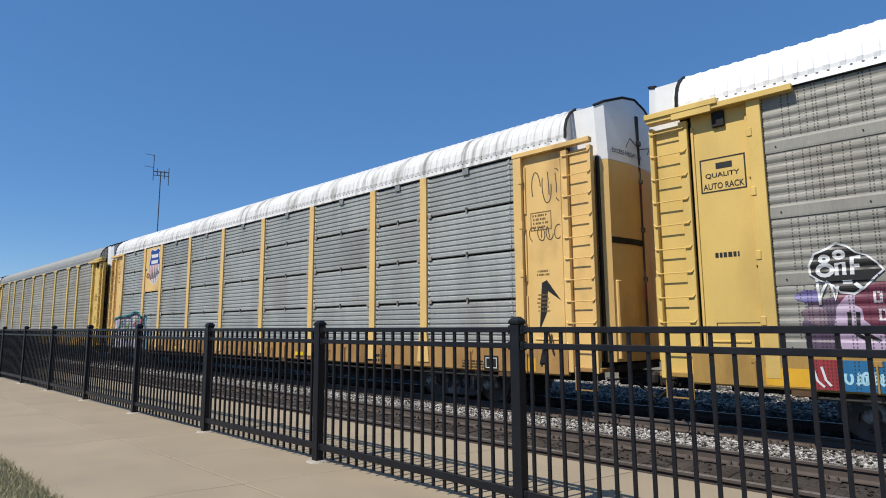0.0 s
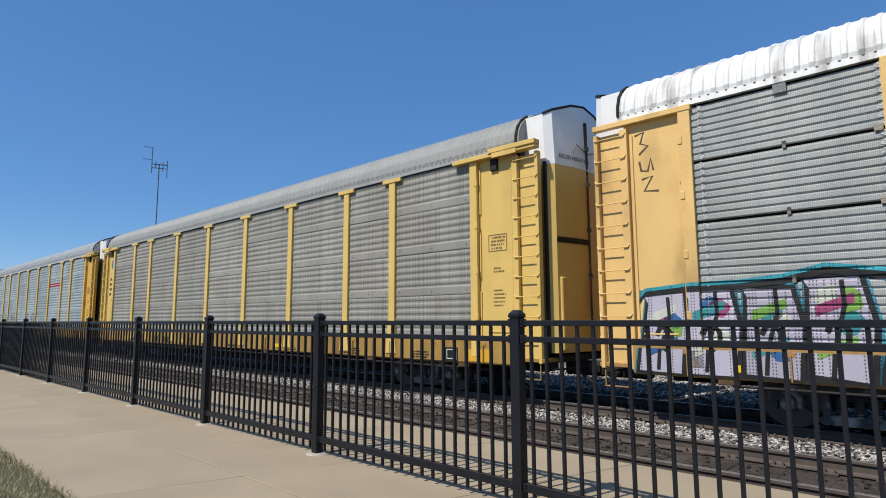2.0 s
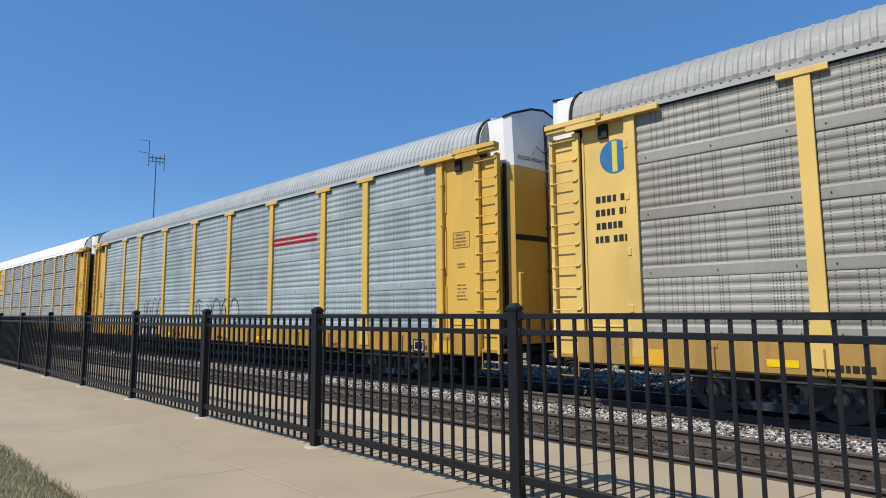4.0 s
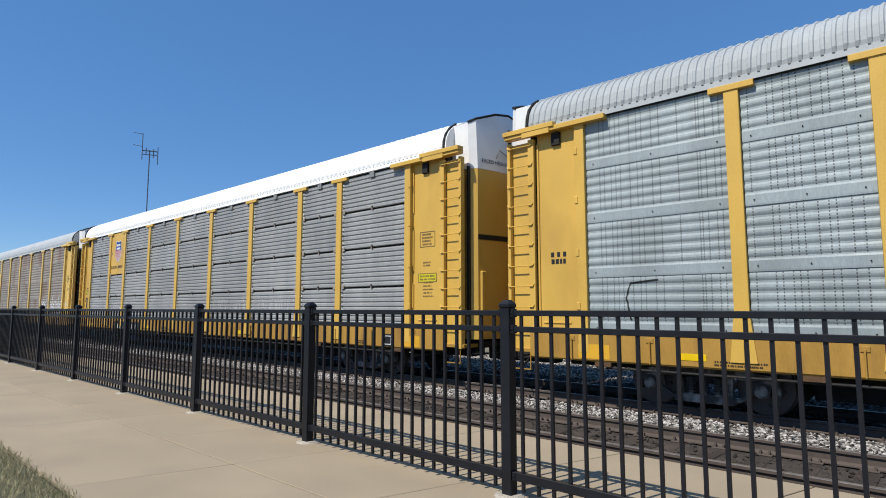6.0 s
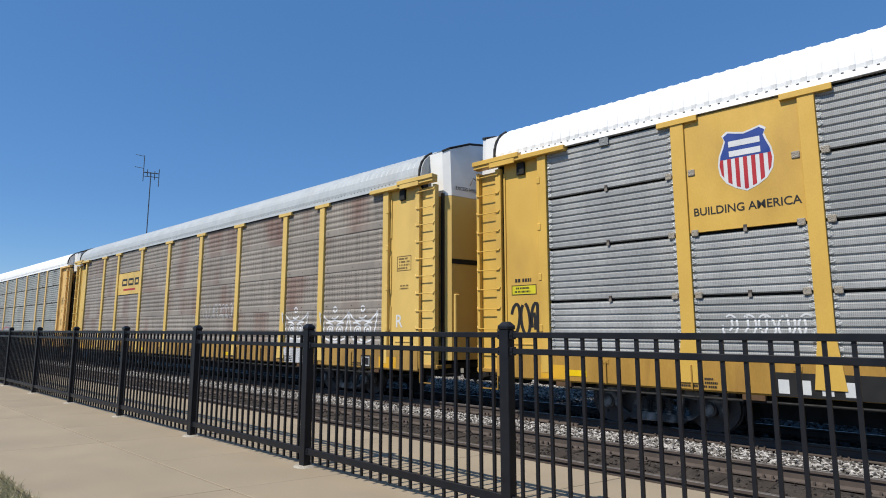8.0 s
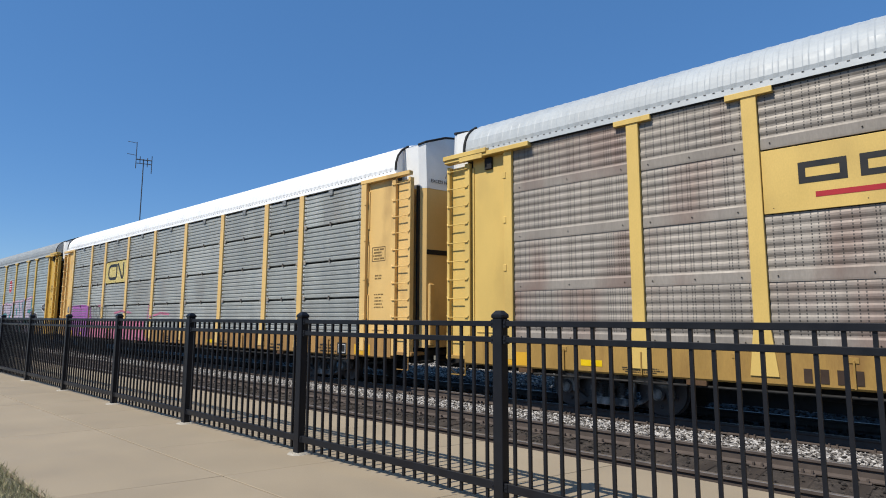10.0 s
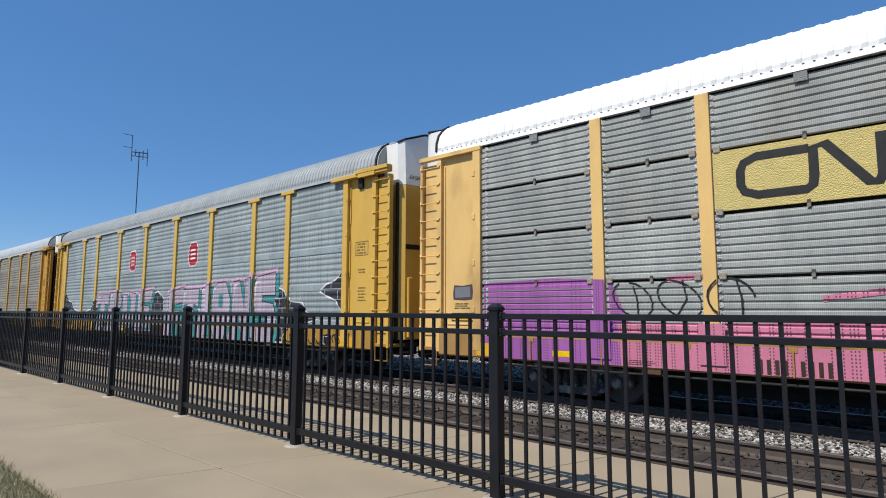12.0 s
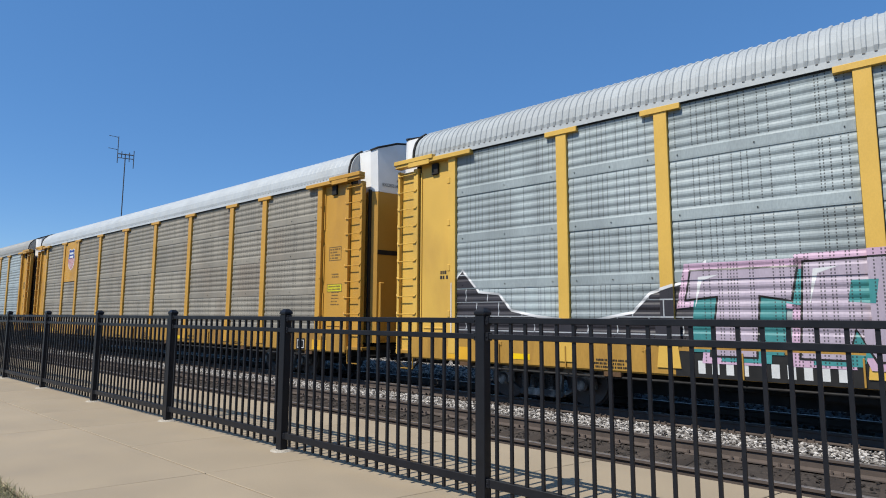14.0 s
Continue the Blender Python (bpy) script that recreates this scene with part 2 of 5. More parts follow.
bm = bmesh.new()
bmesh.ops.create_grid(bm, x_segments=60, y_segments=24, size=1)
for v in bm.verts:
    v.co = Vector((-14 + v.co.x * 28, -9.085 + v.co.y * 7.0, 0))
    v.co.z = 0.012 + 0.02 * noise.noise(v.co * 0.8) - (0.035 if v.co.y > -2.1 else 0)
lawn = tagged(new("lawn", mesh_of("lawn", bm, LAWN)), "mown lawn with dry patches beside the pavement", "lawn", kind="structure")


def grass():
    rnd = np.random.default_rng(3)
    n = 16000
    x = rnd.uniform(-5.5, 1.2, n)
    y = -2.06 - np.abs(rnd.normal(0, 1, n)) * 0.55 + rnd.normal(0, 0.02, n)
    h, a, w = rnd.uniform(0.02, 0.06, n), rnd.uniform(0, 6.28, n), rnd.uniform(0.0015, 0.0035, n)
    lean, la = rnd.uniform(0.0, 0.05, n), rnd.uniform(0, 6.28, n)
    vs = np.empty((n, 3, 3))
    vs[:, 0] = np.c_[x - w * np.cos(a), y - w * np.sin(a), np.full(n, 0.0)]
    vs[:, 1] = np.c_[x + w * np.cos(a), y + w * np.sin(a), np.full(n, 0.0)]
    vs[:, 2] = np.c_[x + lean * np.cos(la), y + lean * np.sin(la), h]
    me = bpy.data.meshes.new("grass")
    me.from_pydata(vs.reshape(-1, 3).tolist(), [], np.arange(3 * n).reshape(-1, 3).tolist())
    me.materials.append(BLADES)
    tagged(new("grass", me), "short uneven green and straw grass blades", "grass", kind="stuff")


grass()

bm = bmesh.new()
box(bm, X0, X1, -2.05, 1.66, -0.75, -0.03)
pavement = tagged(new("pavement", mesh_of("pavement", bm, shade("joint_dirt", (0.16, 0.13, 0.10), 0.95))), "buff concrete walk with scored joints", "pavement", kind="structure")
bm = bmesh.new()
box(bm, X0, X1, 1.9, 16.0, -0.745, -0.58)
track_bed = tagged(new("track_bed", mesh_of("track_bed", bm, BALLAST_BED)), "grey crushed stone track bed", "track bed", kind="structure")
bm = bmesh.new()
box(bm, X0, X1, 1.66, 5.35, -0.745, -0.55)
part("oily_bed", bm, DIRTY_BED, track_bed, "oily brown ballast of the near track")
# near-black bed: the train's shade put into the colour
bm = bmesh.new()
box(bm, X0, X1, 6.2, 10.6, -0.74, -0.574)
part("oily_bed", bm, shade("shade_black_bed", (0.022, 0.018, 0.015), 0.95, 0, 0.4, 9, 40, 0.03), track_bed, "ballast bed under the train, coloured near-black for its shade")
strip("ballast_ridge", [(5.06, -0.60), (5.25, -0.43), (5.9, -0.43), (6.25, -0.57), (6.3, -0.60)], X0, X1, BALLAST_BED, track_bed, "ridge of ballast between the tracks")


def rail(track, y):
    """A flat-bottomed rail: foot, web, and a head with a polished top."""
    z = RAIL_Z
    prof = [(-0.07, -0.17), (0.07, -0.17), (0.07, -0.155), (0.012, -0.13), (0.012, -0.05), (0.036, -0.035), (0.036, -0.006), (-0.036, -0.006), (-0.036, -0.035),
            (-0.012, -0.05), (-0.012, -0.13), (-0.07, -0.155)]
    r = strip("rail", [(y + a, z + b) for a, b in prof], X0, X1, RAIL_RUST, track)
    strip("rail_head", [(y - 0.034, z - 0.005), (y + 0.034, z - 0.005), (y + 0.026, z), (y - 0.026, z)], X0, X1, RAIL_TOP, r, "polished running surface")


def track(name, yc, label):
    t = thing(name, label, "railway track", "railway tracks", "structure")
    for s in (-0.752, 0.752):
        rail(t, yc + s)
    ends = []
    for k in range(3):
        bm = bmesh.new()
        box(bm, -0.115, 0.115, -1.3, 1.3, -0.09, 0.09, 0.012)
        for v in bm.verts:
            v.co += Vector((random.uniform(-0.008, 0.008), random.uniform(-0.03, 0.03), random.uniform(-0.006, 0.006)))
        ends.append(mesh_of("tie", bm, TIE))
    bm = bmesh.new()
    box(bm, -0.09, 0.09, -0.15, 0.15, 0.0, 0.018, 0.004)
    for sx, sy in ((-0.05, -0.095), (0.05, -0.1), (-0.04, 0.095), (0.05, 0.1)):
        box(bm, sx - 0.012, sx + 0.012, sy - 0.02, sy + 0.02, 0.015, 0.06)
    plate = mesh_of("tie_plate", bm, RAIL_RUST)
    x, k = X1 - 0.3, 0
    while x > X0 + 40:
        o = part("tie", ends[k % 3], None, t)
        o.location, o.rotation_euler = (x, yc + random.uniform(-0.05, 0.05), RAIL_Z - 0.265 + random.uniform(-0.008, 0.004)), (0, 0, random.uniform(-0.02, 0.02))
        if x > -30:
            for s in (-0.752, 0.752):
                p = part("tie_plate", plate, None, t)
                p.location = (x, yc + s, RAIL_Z - 0.177)
        x -= 0.54
        k += 1
    return t


track("track_near", TRACK_NEAR, "rusty rails on oily brown wooden ties")
far_track = track("track_far", TRACK_FAR, "worn rails on wooden ties under the train")
# the train's line opens away from the fence by a fifth of a degree
SKEW = 0.0036
far_track.matrix_world = Matrix.Translation((2, 6.3, 0)) @ Matrix.Rotation(-SKEW, 4, "Z") @ Matrix.Translation((-2, -6.3, 0))


def stones(n, xr, yr, z, size, seed, material=None, label="pale crushed limestone ballast beside the rails", squeeze=1.0, heap=False):
    """Crushed stone: uneven eight-sided lumps, joined."""
    rnd = np.random.default_rng(seed)
    unit = np.array([(1, 0, 0), (-1, 0, 0), (0, 1, 0), (0, -1, 0), (0, 0, 1), (0, 0, -1)], float)
    tri = np.array([(0, 2, 4), (2, 1, 4), (1, 3, 4), (3, 0, 4), (2, 0, 5), (1, 2, 5), (3, 1, 5), (0, 3, 5)])
    c = np.c_[rnd.uniform(*xr, n), rnd.uniform(*yr, n), z + rnd.uniform(-0.01, 0.05, n)]
    if heap:
        # a low ridge between the tracks
        c[:, 2] -= 0.14 * np.clip(np.abs(c[:, 1] - 5.58) - 0.36, 0, 1) / 0.28
    s = rnd.uniform(0.5, 1.0, (n, 1, 1)) * size * rnd.uniform(0.55, 1.2, (n, 6, 1))
    a, b = rnd.uniform(0, 6.28, n), rnd.uniform(0, 6.28, n)
    ca, sa, cb, sb = np.cos(a), np.sin(a), np.cos(b), np.sin(b)
    rot = np.stack([np.stack([ca, -sa * cb, sa * sb], 1), np.stack([sa, ca * cb, -ca * sb], 1), np.stack([0 * a, sb, cb], 1)], 1)
    v = np.einsum("nij,kj->nki", rot, unit) * s * np.array([1.25, 1.0, 0.8 * squeeze]) + c[:, None]
    f = tri[None] + 6 * np.arange(n)[:, None, None]
    me = bpy.data.meshes.new("ballast_stones")
    me.from_pydata(v.reshape(-1, 3).tolist(), [], f.reshape(-1, 3).tolist())
    me.materials.append(material or STONE)
    tagged(new("ballast_stones", me), label, "ballast", kind="stuff")


stones(38000, (-20, 9), (5.08, 6.22), -0.435, 0.032, 11, heap=True)
stones(7000, (-60, -20), (5.08, 6.22), -0.435, 0.06, 12, heap=True)
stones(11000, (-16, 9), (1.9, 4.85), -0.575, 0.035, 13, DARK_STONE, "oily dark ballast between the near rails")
stones(16000, (-14, 9), (10.6, 15.9), -0.575, 0.05, 14)
# stones coloured dark for the shade under the train
stones(9000, (-20, 9), (6.2, 10.6), -0.575, 0.045, 15, DARK_STONE, "ballast under the train, coloured dark for its shade")


# ---------------------------------------------------------------- fence
def fence():
    f = thing("fence", "black powder-coated steel picket fence along the concrete walk", "fence")
    S = 2.44
    bm = bmesh.new()
    box(bm, -0.041, 0.041, -0.041, 0.041, 0.0, 1.32, 0.004)
    post = mesh_of("fence_post", bm, FENCE)
    bm = bmesh.new()
    box(bm, -0.048, 0.048, -0.048, 0.048, 1.32, 1.345, 0.005)
    vs = box(bm, -0.046, 0.046, -0.046, 0.046, 1.345, 1.375)
    for v in vs:
        if v.co.z > 1.36:
            v.co.x, v.co.y = v.co.x * 0.45, v.co.y * 0.45
    cap = mesh_of("post_cap", bm, FENCE)
    bm = bmesh.new()
    bmesh.ops.create_cone(bm, cap_ends=True, segments=14, radius1=0.12, radius2=0.09, depth=0.02, matrix=Matrix.Translation((0, 0, 0.004)))
    foot = mesh_of("mortar_collar", bm, shade("pale_mortar", (0.50, 0.45, 0.37), 0.9))
    bm = bmesh.new()
    box(bm, -0.0125, 0.0125, -0.027, 0.027, -0.03, 0.03, 0.003)
    bmesh.ops.create_icosphere(bm, subdivisions=1, radius=0.008, matrix=Matrix.Translation((0, -0.029, 0)))
    bracket = mesh_of("rail_bracket", bm, FENCE)
    rails = []
    for z0, z1 in ((0.115, 0.175), (1.145, 1.185), (1.26, 1.3)):
        bm = bmesh.new()
        box(bm, 0.043, S - 0.043, -0.02, 0.02, z0, z1, 0.003)
        rails.append(mesh_of("fence_rail", bm, FENCE))
    bm = bmesh.new()
    box(bm, -0.0105, 0.0105, -0.0105, 0.0105, 0.045, 1.262)
    picket = mesh_of("picket", bm, FENCE)
    rest = bmesh.new()
    for k in range(-4, 31):
        x = -S * k
        p = part("fence_post", post, None, f)
        p.location = (x, 0, 0)
        for n, me in (("post_cap", cap), ("mortar_collar", foot)):
            part(n, me, None, p)
        for z in (0.145, 1.165, 1.28):
            for s in (-1, 1):
                part("rail_bracket", bracket, None, p).location = (s * 0.0535, 0, z)
        for me in rails:
            part("fence_rail", me, None, f).location = (x, 0, 0)
        for i in range(1, 20):
            px = x + i * S / 20
            if -28 < px < 8.6:
                part("picket", picket, None, f).location = (px + random.uniform(-0.002, 0.002), 0, 0)
            else:
                box(rest, px - 0.0105, px + 0.0105, -0.0105, 0.0105, 0.045, 1.262)
    o = part("far_pickets", rest, FENCE, f)
    tagged(o, kind="stuff")


fence()


# ---------------------------------------------------------------- autorack cars
LENGTH, WIDTH, PITCH, SIDE_Y = 26.9, 2.9, 28.0, 6.30
BAYS = [1.80, 4.50, 6.40, 9.22, 12.04, 14.86, 17.68, 20.50, 22.40, 25.10]
ROWS = [(0.87, 1.845), (1.87, 2.865), (2.89, 3.885), (3.91, 4.86)]
SILL_TOP, SILL_LOW = 0.86, 0.35
SHEET_Y = 0.05


def rib_profile(kind, h):
    """Heights and depths of one sheet of height h: fine ribs all over, or five ribs above a broad flat lip."""
    pts = []
    if kind == "slotted":
        n = 8
        for i in range(n):
            z = h * i / n
            p = h / n
            pts += [(z + 0.02 * p, 0.022), (z + 0.16 * p, 0.0), (z + 0.72 * p, 0.0), (z + 0.86 * p, 0.022)]
        pts.append((h, 0.022))
    else:
        pts = [(0, 0.004), (0.03, 0.001), (0.17, 0.001), (0.20, 0.015)]
        z, p = 0.20, (h - 0.22) / 5
        for i in range(5):
            pts += [(z + 0.14 * p, 0.017), (z + 0.36 * p, 0.004), (z + 0.52 * p, 0.0), (z + 0.74 * p, 0.004), (z + 0.95 * p, 0.017)]
            z += p
        pts.append((h, 0.016))
    return pts


def panel_mesh(kind, w, h, material):
    bm = bmesh.new()
    pr = rib_profile(kind, h)
    xs = [0.0, w]
    cols = [[bm.verts.new((x, y, z)) for z, y in pr] for x in xs]
    for i in range(len(pr) - 1):
        bm.faces.new((cols[0][i], cols[1][i], cols[1][i + 1], cols[0][i + 1]))
    back = [bm.verts.new((x, 0.03, z)) for x, z in ((0, 0), (w, 0), (w, h), (0, h))]
    bm.faces.new(back[::-1])
    bm.faces.new((cols[0][0], back[0], back[1], cols[1][0]))
    bm.faces.new((cols[0][-1], cols[1][-1], back[2], back[3]))
    bm.faces.new([back[0], *cols[0], back[3]])
    bm.faces.new([back[1], *cols[1], back[2]])
    return mesh_of("side_panel", bm, material)


ROOF_ARC = [(-0.02, 4.97), (-0.01, 5.16), (0.06, 5.36), (0.20, 5.53), (0.42, 5.67), (0.85, 5.84), (1.45, 5.94)]


def roof_z(y):
    y = min(y, WIDTH - y)
    for (a, za), (b, zb) in zip(ROOF_ARC, ROOF_ARC[1:]):
        if y <= b:
            return za + (zb - za) * (y - a) / (b - a)
    return ROOF_ARC[-1][1]


def roof_mesh(material, depth, p=0.28):
    half = []
    for (a, za), (b, zb) in zip(ROOF_ARC, ROOF_ARC[1:]):
        half += [(a, za), ((a + b) / 2 - 0.06 * (zb - za), (za + zb) / 2 + 0.06 * (b - a))]
    half.append(ROOF_ARC[-1])
    arc = half + [(WIDTH - y, z) for y, z in half[-2::-1]]
    c = Vector((WIDTH / 2, 4.6))
    bm, prev = bmesh.new(), None
    x, stations = -LENGTH + 0.55, []
    while x < -0.55 - p:
        stations += [(x, 0), (x + 0.1 * p, depth), (x + 0.4 * p, depth), (x + 0.5 * p, 0)]
        x += p
    stations.append((-0.55, 0))
    for x, d in stations:
        ring = []
        for i, (y, z) in enumerate(arc):
            away = (Vector((y, z)) - c).normalized() * (d if 0 < i < len(arc) - 1 else 0)
            ring.append(bm.verts.new((x, y + away.x, z + away.y)))
        if prev:
            for i in range(len(arc) - 1):
                bm.faces.new((prev[i], ring[i], ring[i + 1], prev[i + 1]))
        else:
            bm.faces.new(ring)
        prev = ring
    bm.faces.new(prev)
    return mesh_of("roof", bm, material)


END_PLAN = [(-0.62, 0.27), (0.0, 0.27), (0.16, 0.38), (0.28, 0.98), (0.31, 1.45), (0.30, 1.92), (0.26, 2.52), (0.0, 2.63), (-0.62, 2.63)]


def shell(z0, top, grow=0.0):
    """The rounded end doors: upright facets from z0 to a flat top or to the roof's curve."""
    bm = bmesh.new()
    low = [bm.verts.new((x + grow, y, z0)) for x, y in END_PLAN]
    high = [bm.verts.new((x + grow - (0.05 if top is None else 0), y, (roof_z(y) + 0.02) if top is None else top)) for x, y in END_PLAN]
    for i in range(len(low) - 1):
        bm.faces.new((low[i], low[i + 1], high[i + 1], high[i]))
    bm.faces.new(high)
    bm.faces.new(low[::-1])
    bm.faces.new((low[-1], low[0], high[0], high[-1]))
    return bm


def mirrored(bm):
    for v in bm.verts:
        v.co.x = -LENGTH - v.co.x
    return bm


def end_set(car, st, rear):
    """Rounded end doors, corner sheet, ladder, header and step at one end of a car."""
    yel = YELLOWS[st["yellow"]]
    inset = 0.09 if st["cap"] else 0.0

    def flip(bm):
        for v in bm.verts:
            v.co.x -= inset
        return mirrored(bm) if rear else bm

    door = part("end_door", flip(shell(0.62, 4.50)), yel, car, "rounded yellow end doors")
    part("end_cap", flip(shell(4.505, None, 0.004)), WHITE, door, "white painted upper end")
    bm = bmesh.new()
    rim = [(x - 0.05, y, roof_z(y) + 0.035) for x, y in END_PLAN]
    for a, b in zip(rim[1:-1], rim[2:-1]):
        rod(bm, a, b, 0.03, 6)
    part("weather_strip", flip(bm), BLACK_STEEL, door, "black edge line")
    # black rod arc stands in for the shade in the roof's end gap
    bm = bmesh.new()
    arc = [(-0.52, y - 0.02, z + 0.02) for y, z in ROOF_ARC[:5]]
    for a, b in zip(arc, arc[1:]):
        rod(bm, a, b, 0.03, 6)
    part("roof_seal", flip(bm), BLACK_STEEL, door, "black edge line")
    bm = bmesh.new()
    rod(bm, (0.33, 1.42, 0.8), (0.29, 1.42, 5.55), 0.024)
    for z in (1.2, 2.2, 3.2, 4.2, 5.0):
        box(bm, 0.27, 0.36, 1.37, 1.47, z - 0.05, z + 0.05, 0.01)
    part("lock_rod", flip(bm), GREY_CAST, door, "grey steel locking rod")
    for z0, z1 in ((3.65, 4.12), (1.75, 2.15)):
        bm = bmesh.new()
        rod(bm, (0.35, 1.38, z0), (0.35, 1.38, z1), 0.014)
        part("lock_sleeve", flip(bm), FADED_RED, door, "faded red lock sleeve")
    # black strips stand in for shade in the gaps: between leaves, at the hinges
    bm = bmesh.new()
    box(bm, 0.22, 0.312, 1.41, 1.49, 0.64, 5.6)
    part("leaf_seal", flip(bm), BLACK_STEEL, door, "black strip for the shade in the gap between the leaves")
    bm = bmesh.new()
    box(bm, -0.02, 0.03, 0.20, 0.275, 0.60, 4.55)
    part("leaf_seal", flip(bm), BLACK_STEEL, door, "black strip for the shade in the gap at the hinges")
    # corner post and ladder of the far side
    bm = bmesh.new()
    box(bm, -0.6, 0.36, WIDTH - 0.07, WIDTH - 0.01, 0.5, 4.60)
    box(bm, 0.34, 0.44, WIDTH - 0.14, WIDTH + 0.03, 0.42, 4.66, 0.01)
    part("far_corner_sheet", flip(bm), yel, car, "yellow corner sheet of the far side")
    bm = bmesh.new()
    for y in (0.95, 1.9):
        rod(bm, (0.26, y, 4.82), (0.36, y, 5.0), 0.010)
        rod(bm, (0.36, y, 5.0), (0.33, 1.42, 4.88), 0.010)
    part("grab_iron", flip(bm), GREY_CAST, door)
    bm = bmesh.new()
    for (xa, ya), (xb, yb) in zip(END_PLAN[2:5], END_PLAN[3:5]):
        bm.faces.new([bm.verts.new(c) for c in ((xa + 0.015, ya - 0.008, 2.86), (xb + 0.015, yb - 0.008, 2.86), (xb + 0.015, yb - 0.008, 2.98), (xa + 0.015, ya - 0.008, 2.98))])
    part("door_latch", flip(bm), BLACK_STEEL, door)
    bm = bmesh.new()
    box(bm, 0.05, 0.225, 0.44, 0.60, 0.66, 2.15, 0.02)
    part("door_stiffener", flip(bm), yel, door)
    # corner sheet with stiles
    bm = bmesh.new()
    box(bm, -1.62, -0.71 if rear and st["cap"] else -0.58, SHEET_Y, 0.09, 0.50, 4.80)
    box(bm, -0.60, -0.012, 0.07, 0.11, 0.50, 4.72)
    sheet = part("corner_sheet", flip(bm), yel, car, "yellow corner sheet with stencilled lettering")
    bm = bmesh.new()
    box(bm, -1.80, -1.60, -0.058, 0.06, 0.50, 4.82, 0.006)
    part("corner_post", flip(bm), yel, sheet)
    bm = bmesh.new()
    box(bm, -0.66, -0.52, -0.03, 0.06, 0.42, 4.74, 0.006)
    box(bm, -0.075, 0.0, -0.03, 0.10, 0.42, 4.74, 0.006)
    ladder = part("ladder", flip(bm), yel, car, "yellow side ladder")
    bm = bmesh.new()
    rod(bm, (-0.60, -0.05, -0.02), (-0.04, -0.05, -0.02), 0.011, 6)
    for x, e in ((-0.635, -0.60), (-0.005, -0.04)):
        rod(bm, (x, -0.025, 0.03), (e, -0.05, -0.02), 0.012, 6)
    rung = mesh_of("rung", flip(bm), yel)
    for i in range(10):
        part("rung", rung, None, ladder).location = (0, 0, 0.95 + 0.41 * i)
    bm = bmesh.new()
    if st["cap"]:
        box(bm, -2.26, 0.0, -0.13, 0.06, 4.80, 4.90, 0.008)
        box(bm, -1.20, 0.02, -0.16, 0.04, 4.87, 4.97, 0.008)
        box(bm, -1.10, -0.45, -0.15, -0.125, 4.76, 4.88, 0.006)
    else:
        box(bm, -1.82, 0.0, -0.07, 0.06, 4.80, 4.90, 0.008)
    part("door_header", flip(bm), yel, car, "yellow door track cover")
    if st["cap"]:
        bm = bmesh.new()
        box(bm, -1.25, -1.06, -0.01, 0.06, 4.52, 4.78, 0.01)
        part("vent_box", flip(bm), BLACK_STEEL, sheet, "dark hooded opening")
    bm = bmesh.new()
    for z0, z1 in ((3.6, 4.6), (2.2, 3.2), (0.9, 1.9)):
        box(bm, -1.585, -1.55, 0.02, 0.055, z0, z1, 0.004)
    part("hinge_strip", flip(bm), yel, sheet)
    # folded edges of the sheet, and a lower hatch
    bm = bmesh.new()
    box(bm, -0.74, -0.70, 0.025, 0.055, 0.95, 4.62, 0.004)
    part("sheet_fold", flip(bm), yel, sheet)
    bm = bmesh.new()
    box(bm, -1.40, -0.80, 0.032, 0.055, 1.02, 1.05, 0.004)
    part("sheet_fold", flip(bm), yel, sheet)
    for z in (1.35, 2.35, 3.35, 4.3):
        bm = bmesh.new()
        box(bm, -1.66, -1.58, -0.072, -0.04, z - 0.07, z + 0.07, 0.008)
        part("hinge", flip(bm), yel, sheet)
    # hand lever at the leading end
    if not rear and st.get("lever"):
        bm = bmesh.new()
        rod(bm, (-1.05, -0.06, 1.25), (-1.22, -0.06, 0.55), 0.03)
        rod(bm, (-1.05, -0.06, 1.25), (-0.92, -0.06, 0.75), 0.02)
        box(bm, -1.22, -1.06, -0.08, 0.0, 0.55, 0.76, 0.03)
        part("hand_lever", bm, BLACK_STEEL, car, "dark greasy hand lever")
    # step and platform
    bm = bmesh.new()
    box(bm, -0.62, 0.05, 0.0, 0.5, 0.44, 0.52, 0.01)
    for x in (-0.50, -0.06):
        box(bm, x - 0.009, x + 0.009, 0.0, 0.02, 0.10, 0.46)
    box(bm, -0.51, -0.05, -0.005, 0.05, 0.10, 0.115)
    part("sill_step", flip(bm), SILLS[st["yellow"]], car)
    bm = bmesh.new()
    box(bm, -1.2, 0.1, 0.5, WIDTH - 0.5, 0.42, 0.56)
    box(bm, -0.3, 0.62, 1.30, 1.60, 0.12, 0.42, 0.04)
    box(bm, 0.25, 0.55, 1.2, 1.7, 0.16, 0.4, 0.05)
    rod(bm, (0.1, 1.0, 0.3), (0.55, 1.1, -0.05), 0.03)
    rod(bm, (0.05, 0.2, 0.30), (0.3, 1.3, 0.30), 0.02)
    part("coupler", flip(bm), BLACK_STEEL, car, "grimy steel coupler and air hose")


def plate_of(bm, pts, y0, y1):
    """A plate cut to an outline in x and z, from y0 to y1."""
    a, b = [bm.verts.new((x, y0, z)) for x, z in pts], [bm.verts.new((x, y1, z)) for x, z in pts]
    bm.faces.new(a), bm.faces.new(b[::-1])
    for i in range(len(a)):
        bm.faces.new((a[i], b[i], b[(i + 1) % len(a)], a[(i + 1) % len(a)]))


